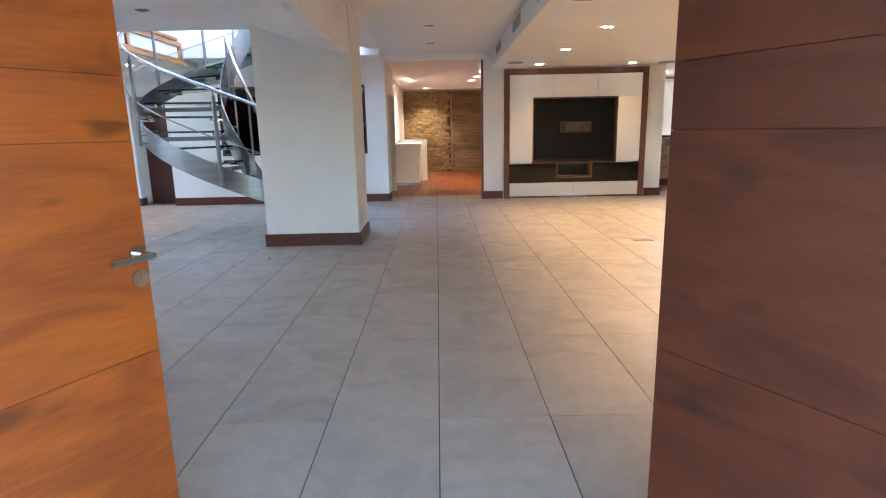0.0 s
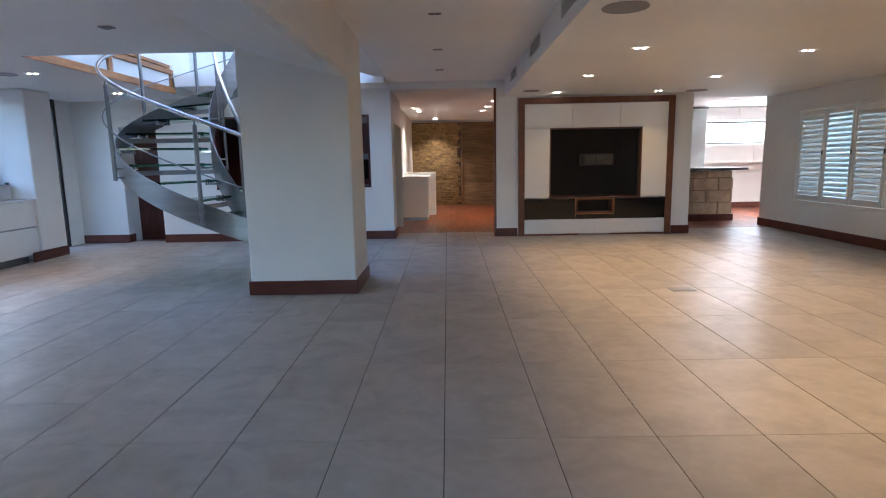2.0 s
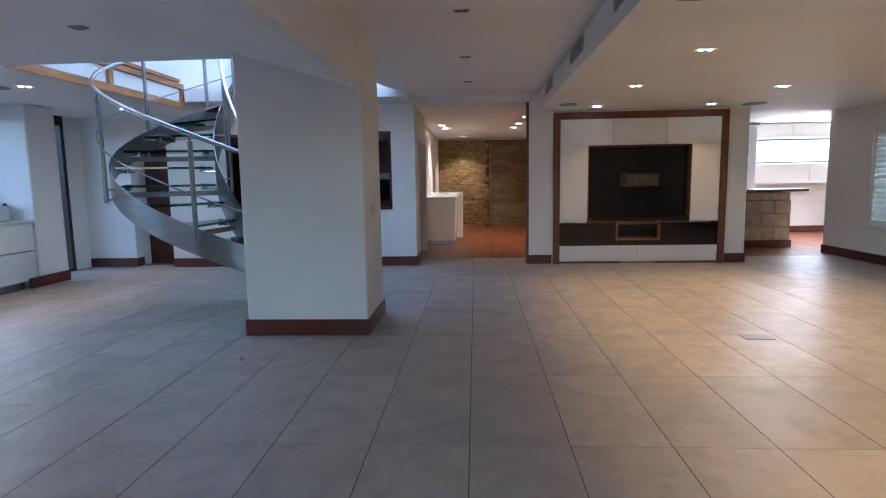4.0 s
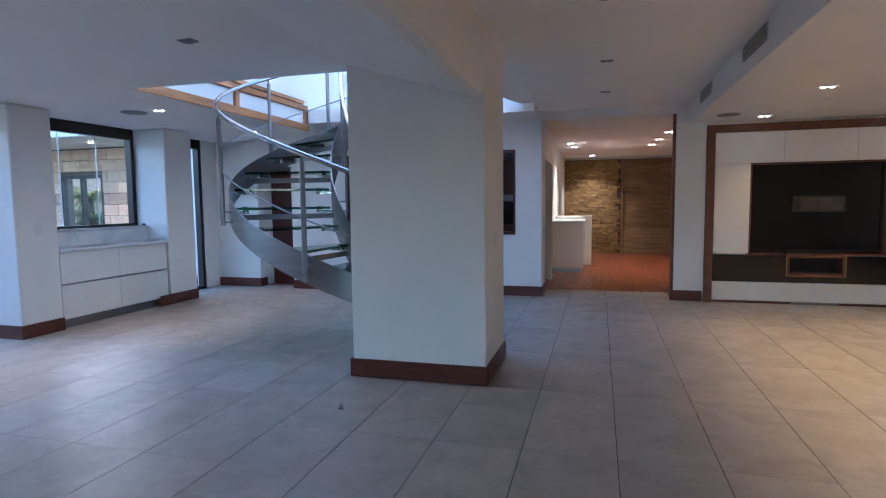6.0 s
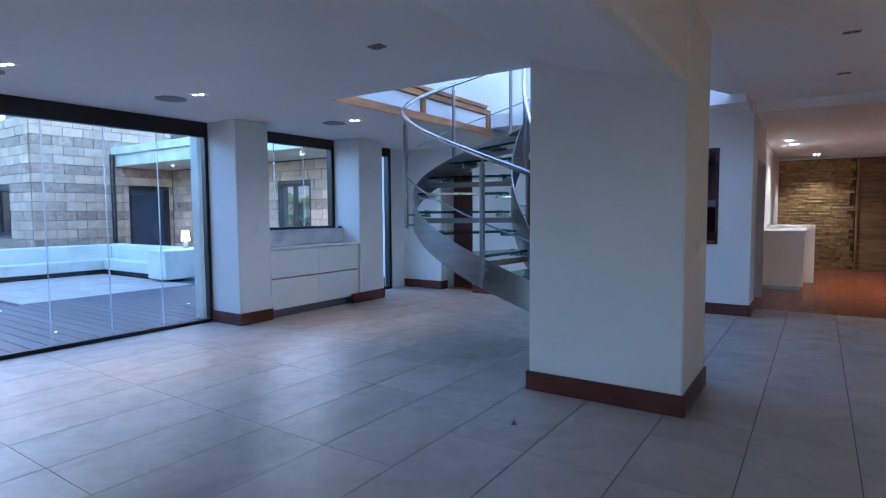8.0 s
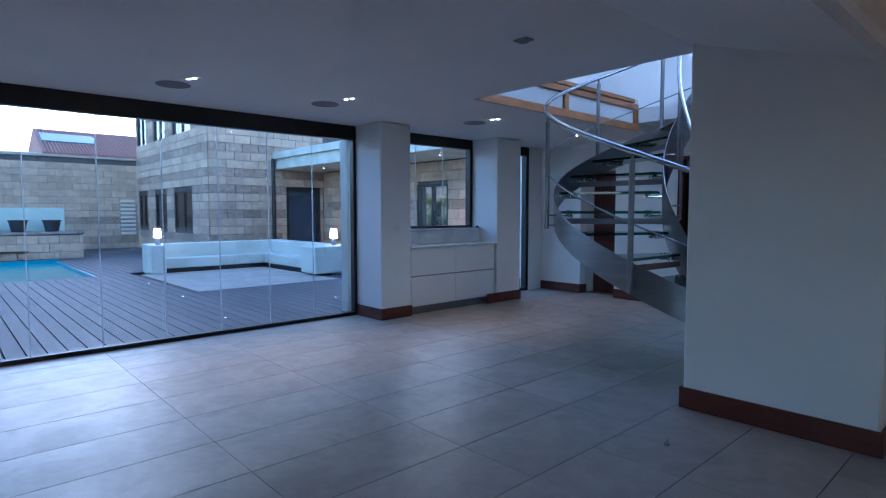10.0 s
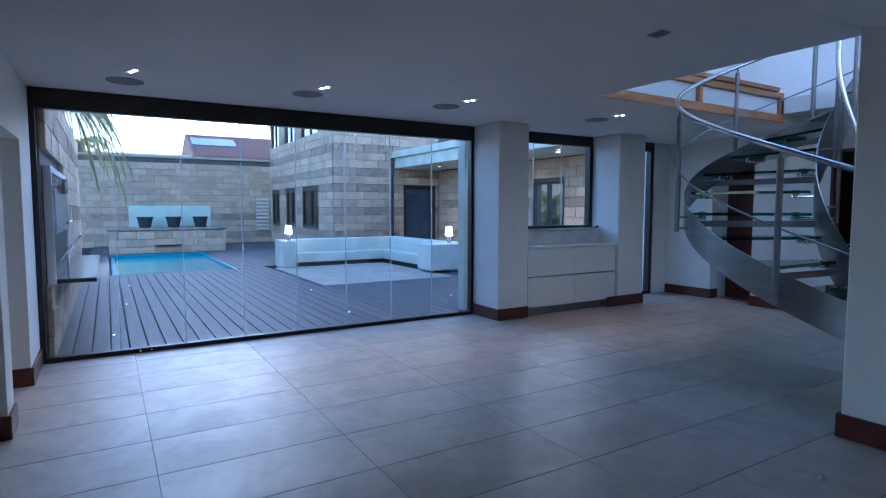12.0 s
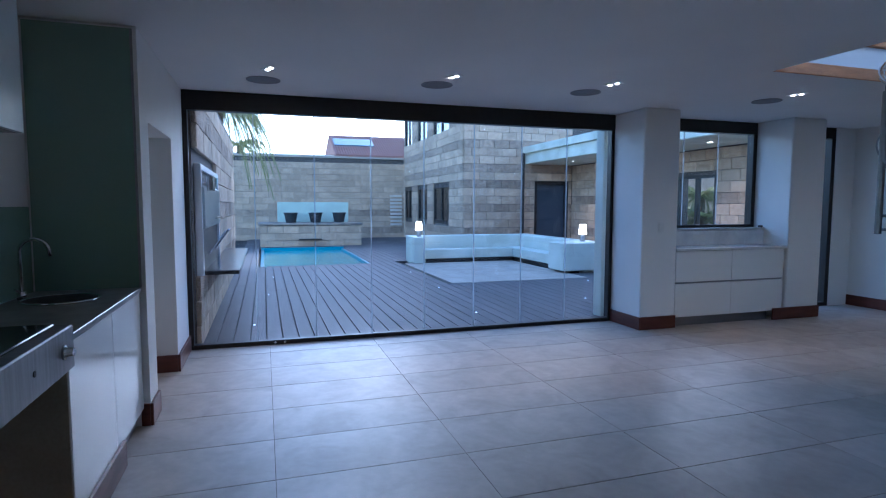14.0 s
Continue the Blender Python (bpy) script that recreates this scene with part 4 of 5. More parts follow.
socket(pose(7.398, 13.1, 1.25, 0, 0, -90), "white light switch plate on the wall", "light_switch", 0.04, 0.06)
socket(pose(7.398, 13.35, 1.25, 0, 0, -90), "white light switch plate on the wall", "light_switch", 0.04, 0.06)
socket(pose(1.378, 12.68, 0.42, 0, 0, -90), "white wall socket on the wall end", "wall_socket", 0.04, 0.06)
catch = thing("window_catch", "small black catch on the ledge", "catch", at=(-6.98, 10.36, 1.305))
part("knob", boxes((-0.03, 0.03, -0.02, 0.02, 0.0, 0.035), bevel=0.008), "alu", catch)

# ---- kitchenette alcove ----
kc = thing("sink_cabinet", "white lacquer kitchenette cabinet beside the alcove wall", "cabinet")
part("body", boxes((-4.98, -3.42, 1.82, 2.44, 0.13, 0.995)), "lacquer", kc)
for a, b in ((-4.975, -4.205), (-4.200, -3.43)):
    part("door", boxes((a, b, 2.44, 2.46, 0.14, 0.99), bevel=0.002), "lacquer", kc)
part("plinth", boxes((-4.98, -3.42, 2.38, 2.40, 0.0, 0.13)), "steel", kc, "steel plinth")
wt = thing("kitchenette_worktop", "grey stone kitchenette worktop with a round sink cut-out", "worktop")
part("slab", boxes((-4.995, -2.42, 1.81, 2.47, 0.995, 1.03), bevel=0.004), "grey_top", wt)
sk = thing("sink", "round inset stainless sink bowl", "sink", at=(-4.55, 2.1, 1.031))
bm = bmesh.new()
add_tube(bm, [(0.21 * math.cos(k * math.pi / 16), 0.21 * math.sin(k * math.pi / 16), 0.002) for k in range(33)], 0.008, 8)
part("rim", bm, "chrome", sk, smooth=True)
# flat disc in a dark colour that paints the bowl's inner shade
bm = bmesh.new()
add_rod(bm, (0, 0, 0.0), (0, 0, 0.004), 0.205, 32)
part("bowl", bm, "alu", sk, "flat dark disc, shade inside the bowl painted in")
tap = thing("sink_tap", "chrome swan-neck tap behind the sink", "tap", at=(-4.62, 1.87, 1.03))
bm = bmesh.new()
add_rod(bm, (0, 0, 0), (0, 0, 0.05), 0.026, 16)
add_tube(bm, [(0, 0, 0.05), (0, 0, 0.30)] + [(0, 0.08 - 0.08 * math.cos(k * math.pi / 10), 0.30 + 0.08 * math.sin(k * math.pi / 10)) for k in range(1, 10)] + [(0, 0.165, 0.27)], 0.012, 10)
part("spout", bm, "chrome", tap, smooth=True)
bm = bmesh.new()
add_rod(bm, (0.02, 0, 0.045), (0.09, 0.0, 0.075), 0.008, 8)
part("lever", bm, "chrome", tap)
sp = thing("splashback", "dark green back-painted glass panel on the alcove side", "splashback", at=(-4.996, 2.15, 1.03))
part("panel", boxes((-0.004, 0.008, -0.33, 0.31, 0.0, 1.82)), "splash", sp)
part("edge_trim", boxes((-0.004, 0.010, 0.31, 0.325, 0.0, 1.82)), "grey_metal", sp)
sp2 = thing("splashback", "dark green back-painted glass panel behind the sink", "splashback", at=(-3.7, 1.806, 1.03))
part("panel", boxes((-1.28, 1.28, -0.004, 0.006, 0.0, 0.58)), "splash", sp2)
hc = thing("hood_cabinet", "pale glossy wall cabinet hanging over the hob", "cabinet", at=(-3.41, 1.81, 0))
part("body", boxes((-0.45, 0.75, 0.0, 0.36, 1.98, 2.82), bevel=0.003), "lacquer", hc)
part("door", boxes((-0.45, 0.14, 0.361, 0.381, 1.98, 2.82), bevel=0.002), "frosted", hc)
part("door", boxes((0.145, 0.75, 0.361, 0.381, 1.98, 2.82), bevel=0.002), "frosted", hc)
hob = thing("gas_hob", "stainless hob with black controls, set in the worktop", "hob", at=(-2.98, 2.14, 1.085))
part("body", boxes((-0.40, 0.56, -0.30, 0.36, -0.19, 0.005), bevel=0.006), "dull_steel", hob)
part("glass_lid", boxes((-0.36, 0.52, -0.27, 0.30, 0.006, 0.018), bevel=0.004), "black_glass", hob, "black glass lid")
bm = bmesh.new()
add_rod(bm, (-0.26, 0.36, -0.09), (-0.26, 0.368, -0.09), 0.032, 20)
add_rod(bm, (-0.26, 0.368, -0.09), (-0.26, 0.400, -0.09), 0.022, 18, 0.018)
part("knob", bm, "chrome", hob, "chrome control knob")
for s in (0.06, 0.42):
    bm = bmesh.new()
    add_rod(bm, (s, 0.358, -0.09), (s, 0.363, -0.09), 0.012, 14)
    part("knob_hole", bm, "dark", hob, "dark hole of a missing knob")
part("end_panel", boxes((-3.418, -3.40, 1.82, 2.46, 0.0, 0.89), bevel=0.002), "cream_shaded", kc, "cream end panel beside the open niche, shade painted in")
structure("baseboard", boxes((-4.32, -3.40, 2.462, 2.484, 0.002, 0.17), bevel=0.004), "skirting", "dark mahogany skirting board", "baseboard")
structure("baseboard", boxes((-3.399, -3.377, 1.82, 2.484, 0.002, 0.17), bevel=0.004), "skirting", "dark mahogany skirting board", "baseboard")

# ---- the hatch room, hall and kitchen ----
for k in range(6):
    c = thing("tall_cabinet", "dark cherry wood tall cabinet in the room behind", "cabinet", "cherry cabinets", (-6.3 + k * 0.9, 14.75, 0))
    part("body", boxes((0.0, 0.89, 0.02, 0.62, 0.0, 2.45)), "cabinet_red", c)
    for z0, z1 in ((0.1, 0.95), (1.0, 2.42)):
        part("door", boxes((0.01, 0.88, 0.0, 0.02, z0, z1), bevel=0.003), "cabinet_red", c)
        part("panel", boxes((0.12, 0.77, -0.008, 0.0, z0 + 0.12, z1 - 0.12), bevel=0.006), "cabinet_red", c)
ov = thing("microwave_oven", "steel fronted built-in oven in the room behind", "oven", at=(-1.42, 14.1, 0))
part("housing", boxes((-0.32, 0.5, 0.02, 0.65, 0.0, 2.45)), "cabinet_red", ov)
part("door", boxes((-0.28, 0.40, 0.0, 0.02, 1.18, 1.62), bevel=0.004), "black_glass", ov)
part("fascia", boxes((-0.28, 0.40, 0.0, 0.02, 1.63, 1.76), bevel=0.003), "steel", ov)
structure("hatch_trim", boxes((-4.3, -1.16, 12.37, 12.62, 1.06, 1.10), (-1.20, -1.16, 12.39, 12.62, 1.10, 2.5), (-4.3, -4.26, 12.39, 12.62, 1.10, 2.5), (-4.26, -1.20, 12.39, 12.62, 2.46, 2.5)), "cabinet_red", "dark cherry lining of the hatch", "trim")
pd = tagged(new("door_passage"), "dark cherry panelled door beyond the passage opening", "door", kind="structure")
part("leaf", boxes((-6.24, -5.46, 12.95, 12.99, 0.0, 2.3), bevel=0.003), "cabinet_red", pd)
for z0, z1 in ((0.2, 1.0), (1.15, 2.15)):
    part("panel", boxes((-6.10, -5.60, 12.935, 12.95, z0, z1), bevel=0.006), "cabinet_red", pd)
structure("wall_passage", boxes((-5.45, -5.35, 12.6, 14.7, 0, 2.7), (-6.40, -6.25, 12.7, 14.7, 0, 2.7)), "wall", "white passage walls", "wall")

hd = tagged(new("door_hall"), "grey hall door standing in its opening", "door", kind="structure")
part("leaf", boxes((-0.90, -0.86, 13.02, 14.58, 0.0, 2.38), bevel=0.003), "grey_metal", hd)
part("frame", boxes((-0.93, -0.71, 13.0, 13.04, 0, 2.40), (-0.93, -0.71, 14.56, 14.6, 0, 2.40), (-0.93, -0.71, 13.04, 14.56, 2.36, 2.42)), "wall", hd)
bench = thing("hall_cabinet", "low white gloss cabinet along the hall wall", "cabinet")
part("body", boxes((-0.85, -0.12, 15.9, 17.4, 0.08, 1.12), bevel=0.004), "lacquer", bench)
part("top", boxes((-0.85, -0.10, 15.88, 17.42, 1.12, 1.16), bevel=0.004), "marble", bench)
part("plinth", boxes((-0.85, -0.16, 15.95, 17.4, 0.0, 0.08)), "steel", bench)
bench2 = thing("hall_cabinet", "low white gloss cabinet end by the stone wall", "cabinet")
part("body", boxes((-0.85, 0.04, 17.43, 18.3, 0.0, 1.24), bevel=0.004), "lacquer", bench2)
structure("door_edge", boxes((1.335, 1.378, 12.46, 12.56, 0.0, 2.97), bevel=0.003), "frame_wood", "dark wooden edge of a sliding hall door", "trim")

bar = thing("bar_counter", "stone block bar counter on a mahogany plinth", "bar counter")
part("core", boxes((5.42, 7.22, 14.63, 15.0, 0.0, 1.20)), "mortar", bar)
part("plinth", boxes((5.40, 7.29, 14.57, 15.0, 0.0, 0.16), bevel=0.005), "skirting", bar, "mahogany plinth")
bt = thing("granite_worktop", "dark polished granite top on the stone bar", "worktop")
part("slab", boxes((5.32, 7.48, 14.35, 15.15, 1.22, 1.275), bevel=0.008), "granite", bt)
tc = thing("display_cabinet", "tall cabinet with frosted glass door in the kitchen", "cabinet", at=(7.28, 17.3, 0))
part("body", boxes((-0.55, 0.52, 0.03, 0.65, 0.0, 2.88), bevel=0.004), "lacquer", tc)
part("door", boxes((-0.51, 0.48, 0.0, 0.03, 0.1, 2.84), bevel=0.003), "frosted", tc)
part("cornice", boxes((-0.56, 0.54, -0.01, 0.65, 2.88, 2.93), bevel=0.004), "grey_metal", tc)
for k in range(3):
    uc = thing("wall_cabinet", "white gloss wall cabinet over the window band", "cabinet", "kitchen wall cabinets", (7.9 + k * 0.95, 17.62, 2.56))
    part("body", boxes((0.0, 0.945, 0.02, 0.37, 0.0, 0.38), bevel=0.003), "lacquer", uc)
    part("door", boxes((0.005, 0.94, 0.0, 0.02, 0.005, 0.375), bevel=0.002), "lacquer", uc)
for k in range(2):
    lc = thing("wall_cabinet", "low white gloss flap cabinet under the window band", "cabinet", "kitchen flap cabinets", (7.95 + k * 1.41, 17.66, 1.35))
    part("body", boxes((0.0, 1.40, 0.02, 0.34, 0.0, 0.53), bevel=0.003), "lacquer", lc)
    part("door", boxes((0.005, 1.395, 0.0, 0.02, 0.005, 0.525), bevel=0.002), "lacquer", lc)
kw = tagged(new("window_kitchen"), "long bright window band in the kitchen wall", "window", kind="structure")
part("frame", boxes((7.9, 10.8, 18.05, 18.12, 1.90, 1.94), (7.9, 10.8, 18.05, 18.12, 2.51, 2.55), (7.9, 7.94, 18.05, 18.12, 1.94, 2.51), (10.76, 10.8, 18.05, 18.12, 1.94, 2.51)), "alu", kw)
pane("pane", boxes((7.94, 10.76, 18.08, 18.09, 1.94, 2.51)), kw)

# ---- shutters ----
sh = thing("window_shutters", "white louvred plantation shutters in a frame", "shutters")
part("frame", boxes((7.36, 7.42, 9.28, 12.42, 2.38, 2.44), (7.36, 7.42, 9.28, 12.42, 0.60, 0.66), (7.36, 7.42, 12.36, 12.42, 0.66, 2.38), (7.36, 7.42, 9.28, 9.34, 0.66, 2.38), bevel=0.004), "shutter", sh)
for k, tilt in enumerate((62, 66, 34, 60)):
    y0 = 9.345 + k * 0.7535
    y1 = y0 + 0.745
    leafp = part("leaf", boxes((7.375, 7.405, y0, y0 + 0.07, 0.665, 2.375), (7.375, 7.405, y1 - 0.07, y1, 0.665, 2.375), (7.375, 7.405, y0 + 0.07, y1 - 0.07, 0.665, 0.77), (7.375, 7.405, y0 + 0.07, y1 - 0.07, 2.28, 2.375), bevel=0.003), "shutter", sh)
    for j in range(17):
        z = 0.815 + j * 0.0885
        c, s = math.cos(radians(tilt)) * 0.044, math.sin(radians(tilt)) * 0.044
        part("louvre", prism([(7.39 - c, z - s), (7.39 - c, z - s + 0.010), (7.39 + c, z + s + 0.010), (7.39 + c, z + s)], 1, y0 + 0.07, y1 - 0.07), "shutter", leafp)
    part("catch", boxes((7.362, 7.375, y0 + 0.02, y0 + 0.045, 1.54, 1.62), bevel=0.003), "alu", leafp, "small dark catch")
w5 = tagged(new("window_shuttered"), "window behind the white shutters", "window", kind="structure")
pane("pane", boxes((7.54, 7.55, 9.3, 12.4, 0.62, 2.42)), w5)

# ---- courtyard ----
structure("ground", boxes((-400, 400, -400, 400, -0.50, -0.30)), "garden", "garden ground round the house", "ground")
structure("porch_floor", boxes((-4, 5, -6, 0.75, -0.30, -0.004)), "pad", "stone porch floor outside the entrance", "floor")
structure("deck_base", boxes((-28.5, -15.9, 6.2, 14.6, -0.30, -0.06), (-28.5, -15.9, 1.5, 3.2, -0.30, -0.06), (-28.5, -22.0, 3.25, 6.2, -0.30, -0.06), (-15.9, -7.33, 2.5, 14.6, -0.30, -0.06)), "under_deck_shade", "near-black slab below the deck, gap shade painted in", "deck")

pool = thing("swimming_pool", "small rectangular blue swimming pool set in the deck", "pool")
part("shell", boxes((-22.0, -15.9, 3.2, 6.20, -0.29, -0.24), (-22.0, -21.9, 3.2, 6.20, -0.24, 0.05), (-16.0, -15.9, 3.2, 6.20, -0.24, -0.012), (-21.9, -16.0, 3.2, 3.30, -0.24, -0.015), (-21.9, -16.0, 6.1, 6.20, -0.24, -0.015), bevel=0.01), "pool_tile", pool)
bm = bmesh.new()
bmesh.ops.create_grid(bm, x_segments=20, y_segments=12, size=0.5)
for v in bm.verts:
    v.co = Vector((-18.95 + v.co.x * 5.9, 4.70 + v.co.y * 2.80, -0.07))
part("water", bm, "water", pool, "clear turquoise water")

fo = thing("fountain_wall", "weathered stone fountain wall behind the pool", "fountain")
fo_wall = part("wall", boxes((-24.6, -23.26, 3.15, 7.1, -0.06, 0.83), bevel=0.01), "mortar", fo)
part("coping", boxes((-24.62, -23.15, 3.1, 7.15, 0.83, 0.92), bevel=0.015), "concrete", fo)
part("spout", boxes((-23.2, -23.02, 4.6, 5.5, 0.26, 0.30), bevel=0.005), "alu", fo, "dark slot spout")
part("backdrop", boxes((-24.62, -24.45, 3.85, 6.75, 0.92, 1.75), bevel=0.01), "panel_green", fo, "pale green glazed backdrop")
for y in (4.35, 5.32, 6.27):
    pt = thing("plant_pot", "dark glazed round pot on the fountain wall", "pot", "fountain pots", (-23.75, y, 0.92))
    bm = bmesh.new()
    add_rod(bm, (0, 0, 0), (0, 0, 0.38), 0.19, 20, 0.27)
    part("body", bm, "pot", pt)
    bm = bmesh.new()
    add_tube(bm, [(0.275 * math.cos(k * math.pi / 12), 0.275 * math.sin(k * math.pi / 12), 0.385) for k in range(25)], 0.025, 6)
    part("rim", bm, "pot", pt)

pad = structure("paving_pad", boxes((-15.6, -11.5, 7.05, 10.3, -0.10, 0.004), bevel=0.006), "pad", "square sandstone paving in the deck", "paving")
bn = thing("garden_bench", "white rendered L-shaped built-in bench", "bench")
part("seat", boxes((-16.05, -15.55, 7.32, 10.9, 0.12, 0.38), (-15.55, -12.4, 10.30, 10.75, 0.12, 0.38), bevel=0.015), "render", bn)
part("backrest", boxes((-16.5, -16.05, 7.30, 11.25, -0.06, 0.745), bevel=0.02), "render", bn)
part("backrest", boxes((-16.05, -12.4, 10.75, 11.25, -0.06, 0.74), bevel=0.02), "render", bn)
part("arm", boxes((-16.05, -15.5, 7.28, 7.62, 0.0, 0.735), bevel=0.02), "render", bn)
part("arm", boxes((-12.95, -12.2, 10.08, 11.2, 0.06, 0.73), bevel=0.02), "render", bn)
part("plinth", boxes((-15.98, -15.63, 7.4, 10.8, -0.06, 0.12), (-15.63, -12.5, 10.38, 10.7, -0.06, 0.12)), "alu", bn, "recessed dark plinth")


def table_lamp(x, y, z):
    t = thing("garden_lamp", "lit white lamp with a dark foot on the bench", "lamp", "bench lamps", (x, y, z))
    bm = bmesh.new()
    add_rod(bm, (0, 0, 0), (0, 0, 0.19), 0.06, 16, 0.05)
    part("foot", bm, "grey_metal", t)
    bm = bmesh.new()
    add_rod(bm, (0, 0, 0.19), (0, 0, 0.43), 0.10, 20, 0.08)
    part("shade", bm, "lamp_white", t)


table_lamp(-15.78, 7.5, 0.735)
table_lamp(-12.62, 10.85, 0.73)

for x, y in ((-8.4, 3.17), (-11.0, 3.38), (-13.6, 3.5), (-11.0, 6.6), (-8.35, 6.37), (-11.0, 10.0), (-9.0, 8.67), (-13.6, 6.7), (-9.0, 10.2)):
    dl = thing("deck_light", "small round lit lamp set in the deck", "deck light", "deck lights", (x, y, 0))
    bm = bmesh.new()
    add_rod(bm, (0, 0, -0.01), (0, 0, 0.003), 0.028, 16)
    part("rim", bm, "chrome", dl)
    bm = bmesh.new()
    add_rod(bm, (0, 0, 0.003), (0, 0, 0.006), 0.017, 16)
    part("lens", bm, "led_small", dl)

# walls of the court: a mortar core, faced by single blocks further down
W = {}
W["back"] = structure("wall_court_back", boxes((-28.9, -28.56, -3.0, 10.2, -0.3, 3.93)), "mortar", "tall garden wall of split-face blocks", "wall")
W["left"] = structure("wall_court_left", boxes((-15.5, -7.4, 2.2, 2.56, -0.3, 3.3)), "mortar", "block garden wall with a built-in barbecue", "wall")
hx = [(-28.4, -26.9), (-25.9, -24.25), (-23.4, -21.25)]
side = [(-28.5, -28.4), (-26.9, -25.9), (-24.25, -23.4), (-21.25, -19.56)]
# wing walls raised to 9.6, out of view, to hold off the sun
W["side"] = structure("wall_house_side", boxes(*[(a, b, 10.26, 10.6, -0.3, 9.6) for a, b in side], *[(a, b, 10.26, 10.6, z0, z1) for a, b in hx for z0, z1 in ((-0.3, 0.92), (2.43, 4.50), (6.25, 9.6))]), "mortar", "block wall of the house wing with windows", "wall")
# the unseen stretch past y = 15 is added as a sun block
W["front"] = structure("wall_house_front", boxes((-19.9, -19.56, 10.26, 13.06, -0.3, 9.6), (-19.9, -19.56, 14.42, 19.0, -0.3, 9.6), (-19.9, -19.56, 13.06, 14.42, 2.50, 9.6)), "mortar", "block end wall of the house wing", "wall")
W["porch"] = structure("wall_porch", boxes((-19.56, -13.75, 14.66, 15.0, -0.3, 3.4), (-12.3, -7.3, 14.66, 15.0, -0.3, 3.4), (-13.75, -12.3, 14.66, 15.0, -0.3, 0.95), (-13.75, -12.3, 14.66, 15.0, 2.45, 3.4)), "mortar", "block wall at the back of the covered porch", "wall")
# unseen roof at the raised height, part of the sun block
structure("house_roof", boxes((-29.2, -19.3, 10.0, 19.2, 9.6, 9.8)), "cream", "unseen flat roof of the house wing, set high to block the sun", "roof")
# black sheets paint the rooms' shade; the end one hides the sky
structure("wall_house_inside", boxes((-28.6, -20.2, 12.2, 12.3, 0, 7.2), (-28.9, -28.6, 10.62, 12.3, -0.3, 7.2)), "dark", "near-black sheets behind the wing's windows, room shade painted in", "wall")
structure("porch_canopy", boxes((-19.55, -10.2, 12.62, 15.0, 3.16, 3.72), bevel=0.02), "render", "white rendered porch canopy", "canopy")
structure("porch_gutter", boxes((-19.55, -13.2, 12.50, 12.62, 3.54, 3.78), bevel=0.01), "render", "white gutter along the canopy edge", "gutter")
structure("porch_post", boxes((-7.72, -7.52, 8.0, 8.2, -0.06, 2.96), bevel=0.01), "render", "white post outside the glass wall", "post")
structure("porch_beam", boxes((-7.72, -7.52, 8.2, 12.6, 2.96, 3.2), bevel=0.01), "render", "white beam from the post to the canopy", "beam")
pipe = thing("downpipe", "dark rainwater pipe at the canopy corner", "downpipe")
bm = bmesh.new()
add_rod(bm, (-19.45, 12.5, -0.06), (-19.45, 12.5, 3.55), 0.07, 12)
part("pipe", bm, "alu", pipe)
for x, y in ((-17.6, 13.5), (-15.6, 13.6), (-11.5, 13.6)):
    downlight(x, y, 3.16, 0, 30, WARM, group="porch downlights")
bd = tagged(new("door_porch"), "slate blue door in a dark frame", "door", kind="structure")
part("leaf", boxes((-19.74, -19.68, 13.13, 14.35, 0.0, 2.42), bevel=0.004), "blue_door", bd)
part("frame", boxes((-19.72, -19.5, 13.03, 13.13, 0.0, 2.42), (-19.72, -19.5, 14.35, 14.45, 0.0, 2.42), (-19.72, -19.5, 13.03, 14.45, 2.42, 2.53), bevel=0.005), "alu", bd)
for n, (a, b) in enumerate(hx):
    for z0, z1 in ((0.92, 2.43), (4.50, 6.25)):
        w = tagged(new("window_wing"), "dark framed window in the block wall", "window", kind="structure")
        part("frame", boxes((a, a + 0.09, 10.24, 10.36, z0, z1), (b - 0.09, b, 10.24, 10.36, z0, z1), (a, b, 10.24, 10.36, z0, z0 + 0.09), (a, b, 10.24, 10.36, z1 - 0.09, z1), ((a + b) / 2 - 0.04, (a + b) / 2 + 0.04, 10.25, 10.35, z0, z1)), "alu", w)
        for p, q in ((a + 0.09, (a + b) / 2 - 0.04), ((a + b) / 2 + 0.04, b - 0.09)):
            pane("pane", boxes((p, q, 10.29, 10.30, z0 + 0.09, z1 - 0.09)), w)
        if z0 > 3:
            part("blind", boxes((a + 0.3, b - 0.3, 10.42, 10.43, z0, z1)), "blind", w, "white roller blind")
wp = tagged(new("window_porch"), "dark framed window at the back of the porch", "window", kind="structure")
part("frame", boxes((-13.75, -13.67, 14.62, 14.76, 0.95, 2.45), (-12.38, -12.3, 14.62, 14.76, 0.95, 2.45), (-13.67, -12.38, 14.62, 14.76, 0.95, 1.03), (-13.67, -12.38, 14.62, 14.76, 2.37, 2.45), (-13.06, -12.99, 14.62, 14.76, 1.03, 2.37)), "alu", wp)
pane("pane", boxes((-13.67, -13.06, 14.69, 14.70, 1.03, 2.37)), wp)
pane("pane", boxes((-12.99, -12.38, 14.69, 14.70, 1.03, 2.37)), wp)
vent = thing("wall_louvre", "white slatted louvre panel on the garden wall", "louvre", at=(-28.42, 9.75, 0))
for k in range(9):
    part("slat", boxes((-0.03, 0.04, -0.30, 0.30, 0.60 + k * 0.18, 0.71 + k * 0.18), bevel=0.01), "cream", vent)

structure("wall_coping", boxes((-28.95, -28.48, -3.0, 10.2, 3.935, 4.03), bevel=0.01), "pad", "pale stone coping on the garden wall", "coping")

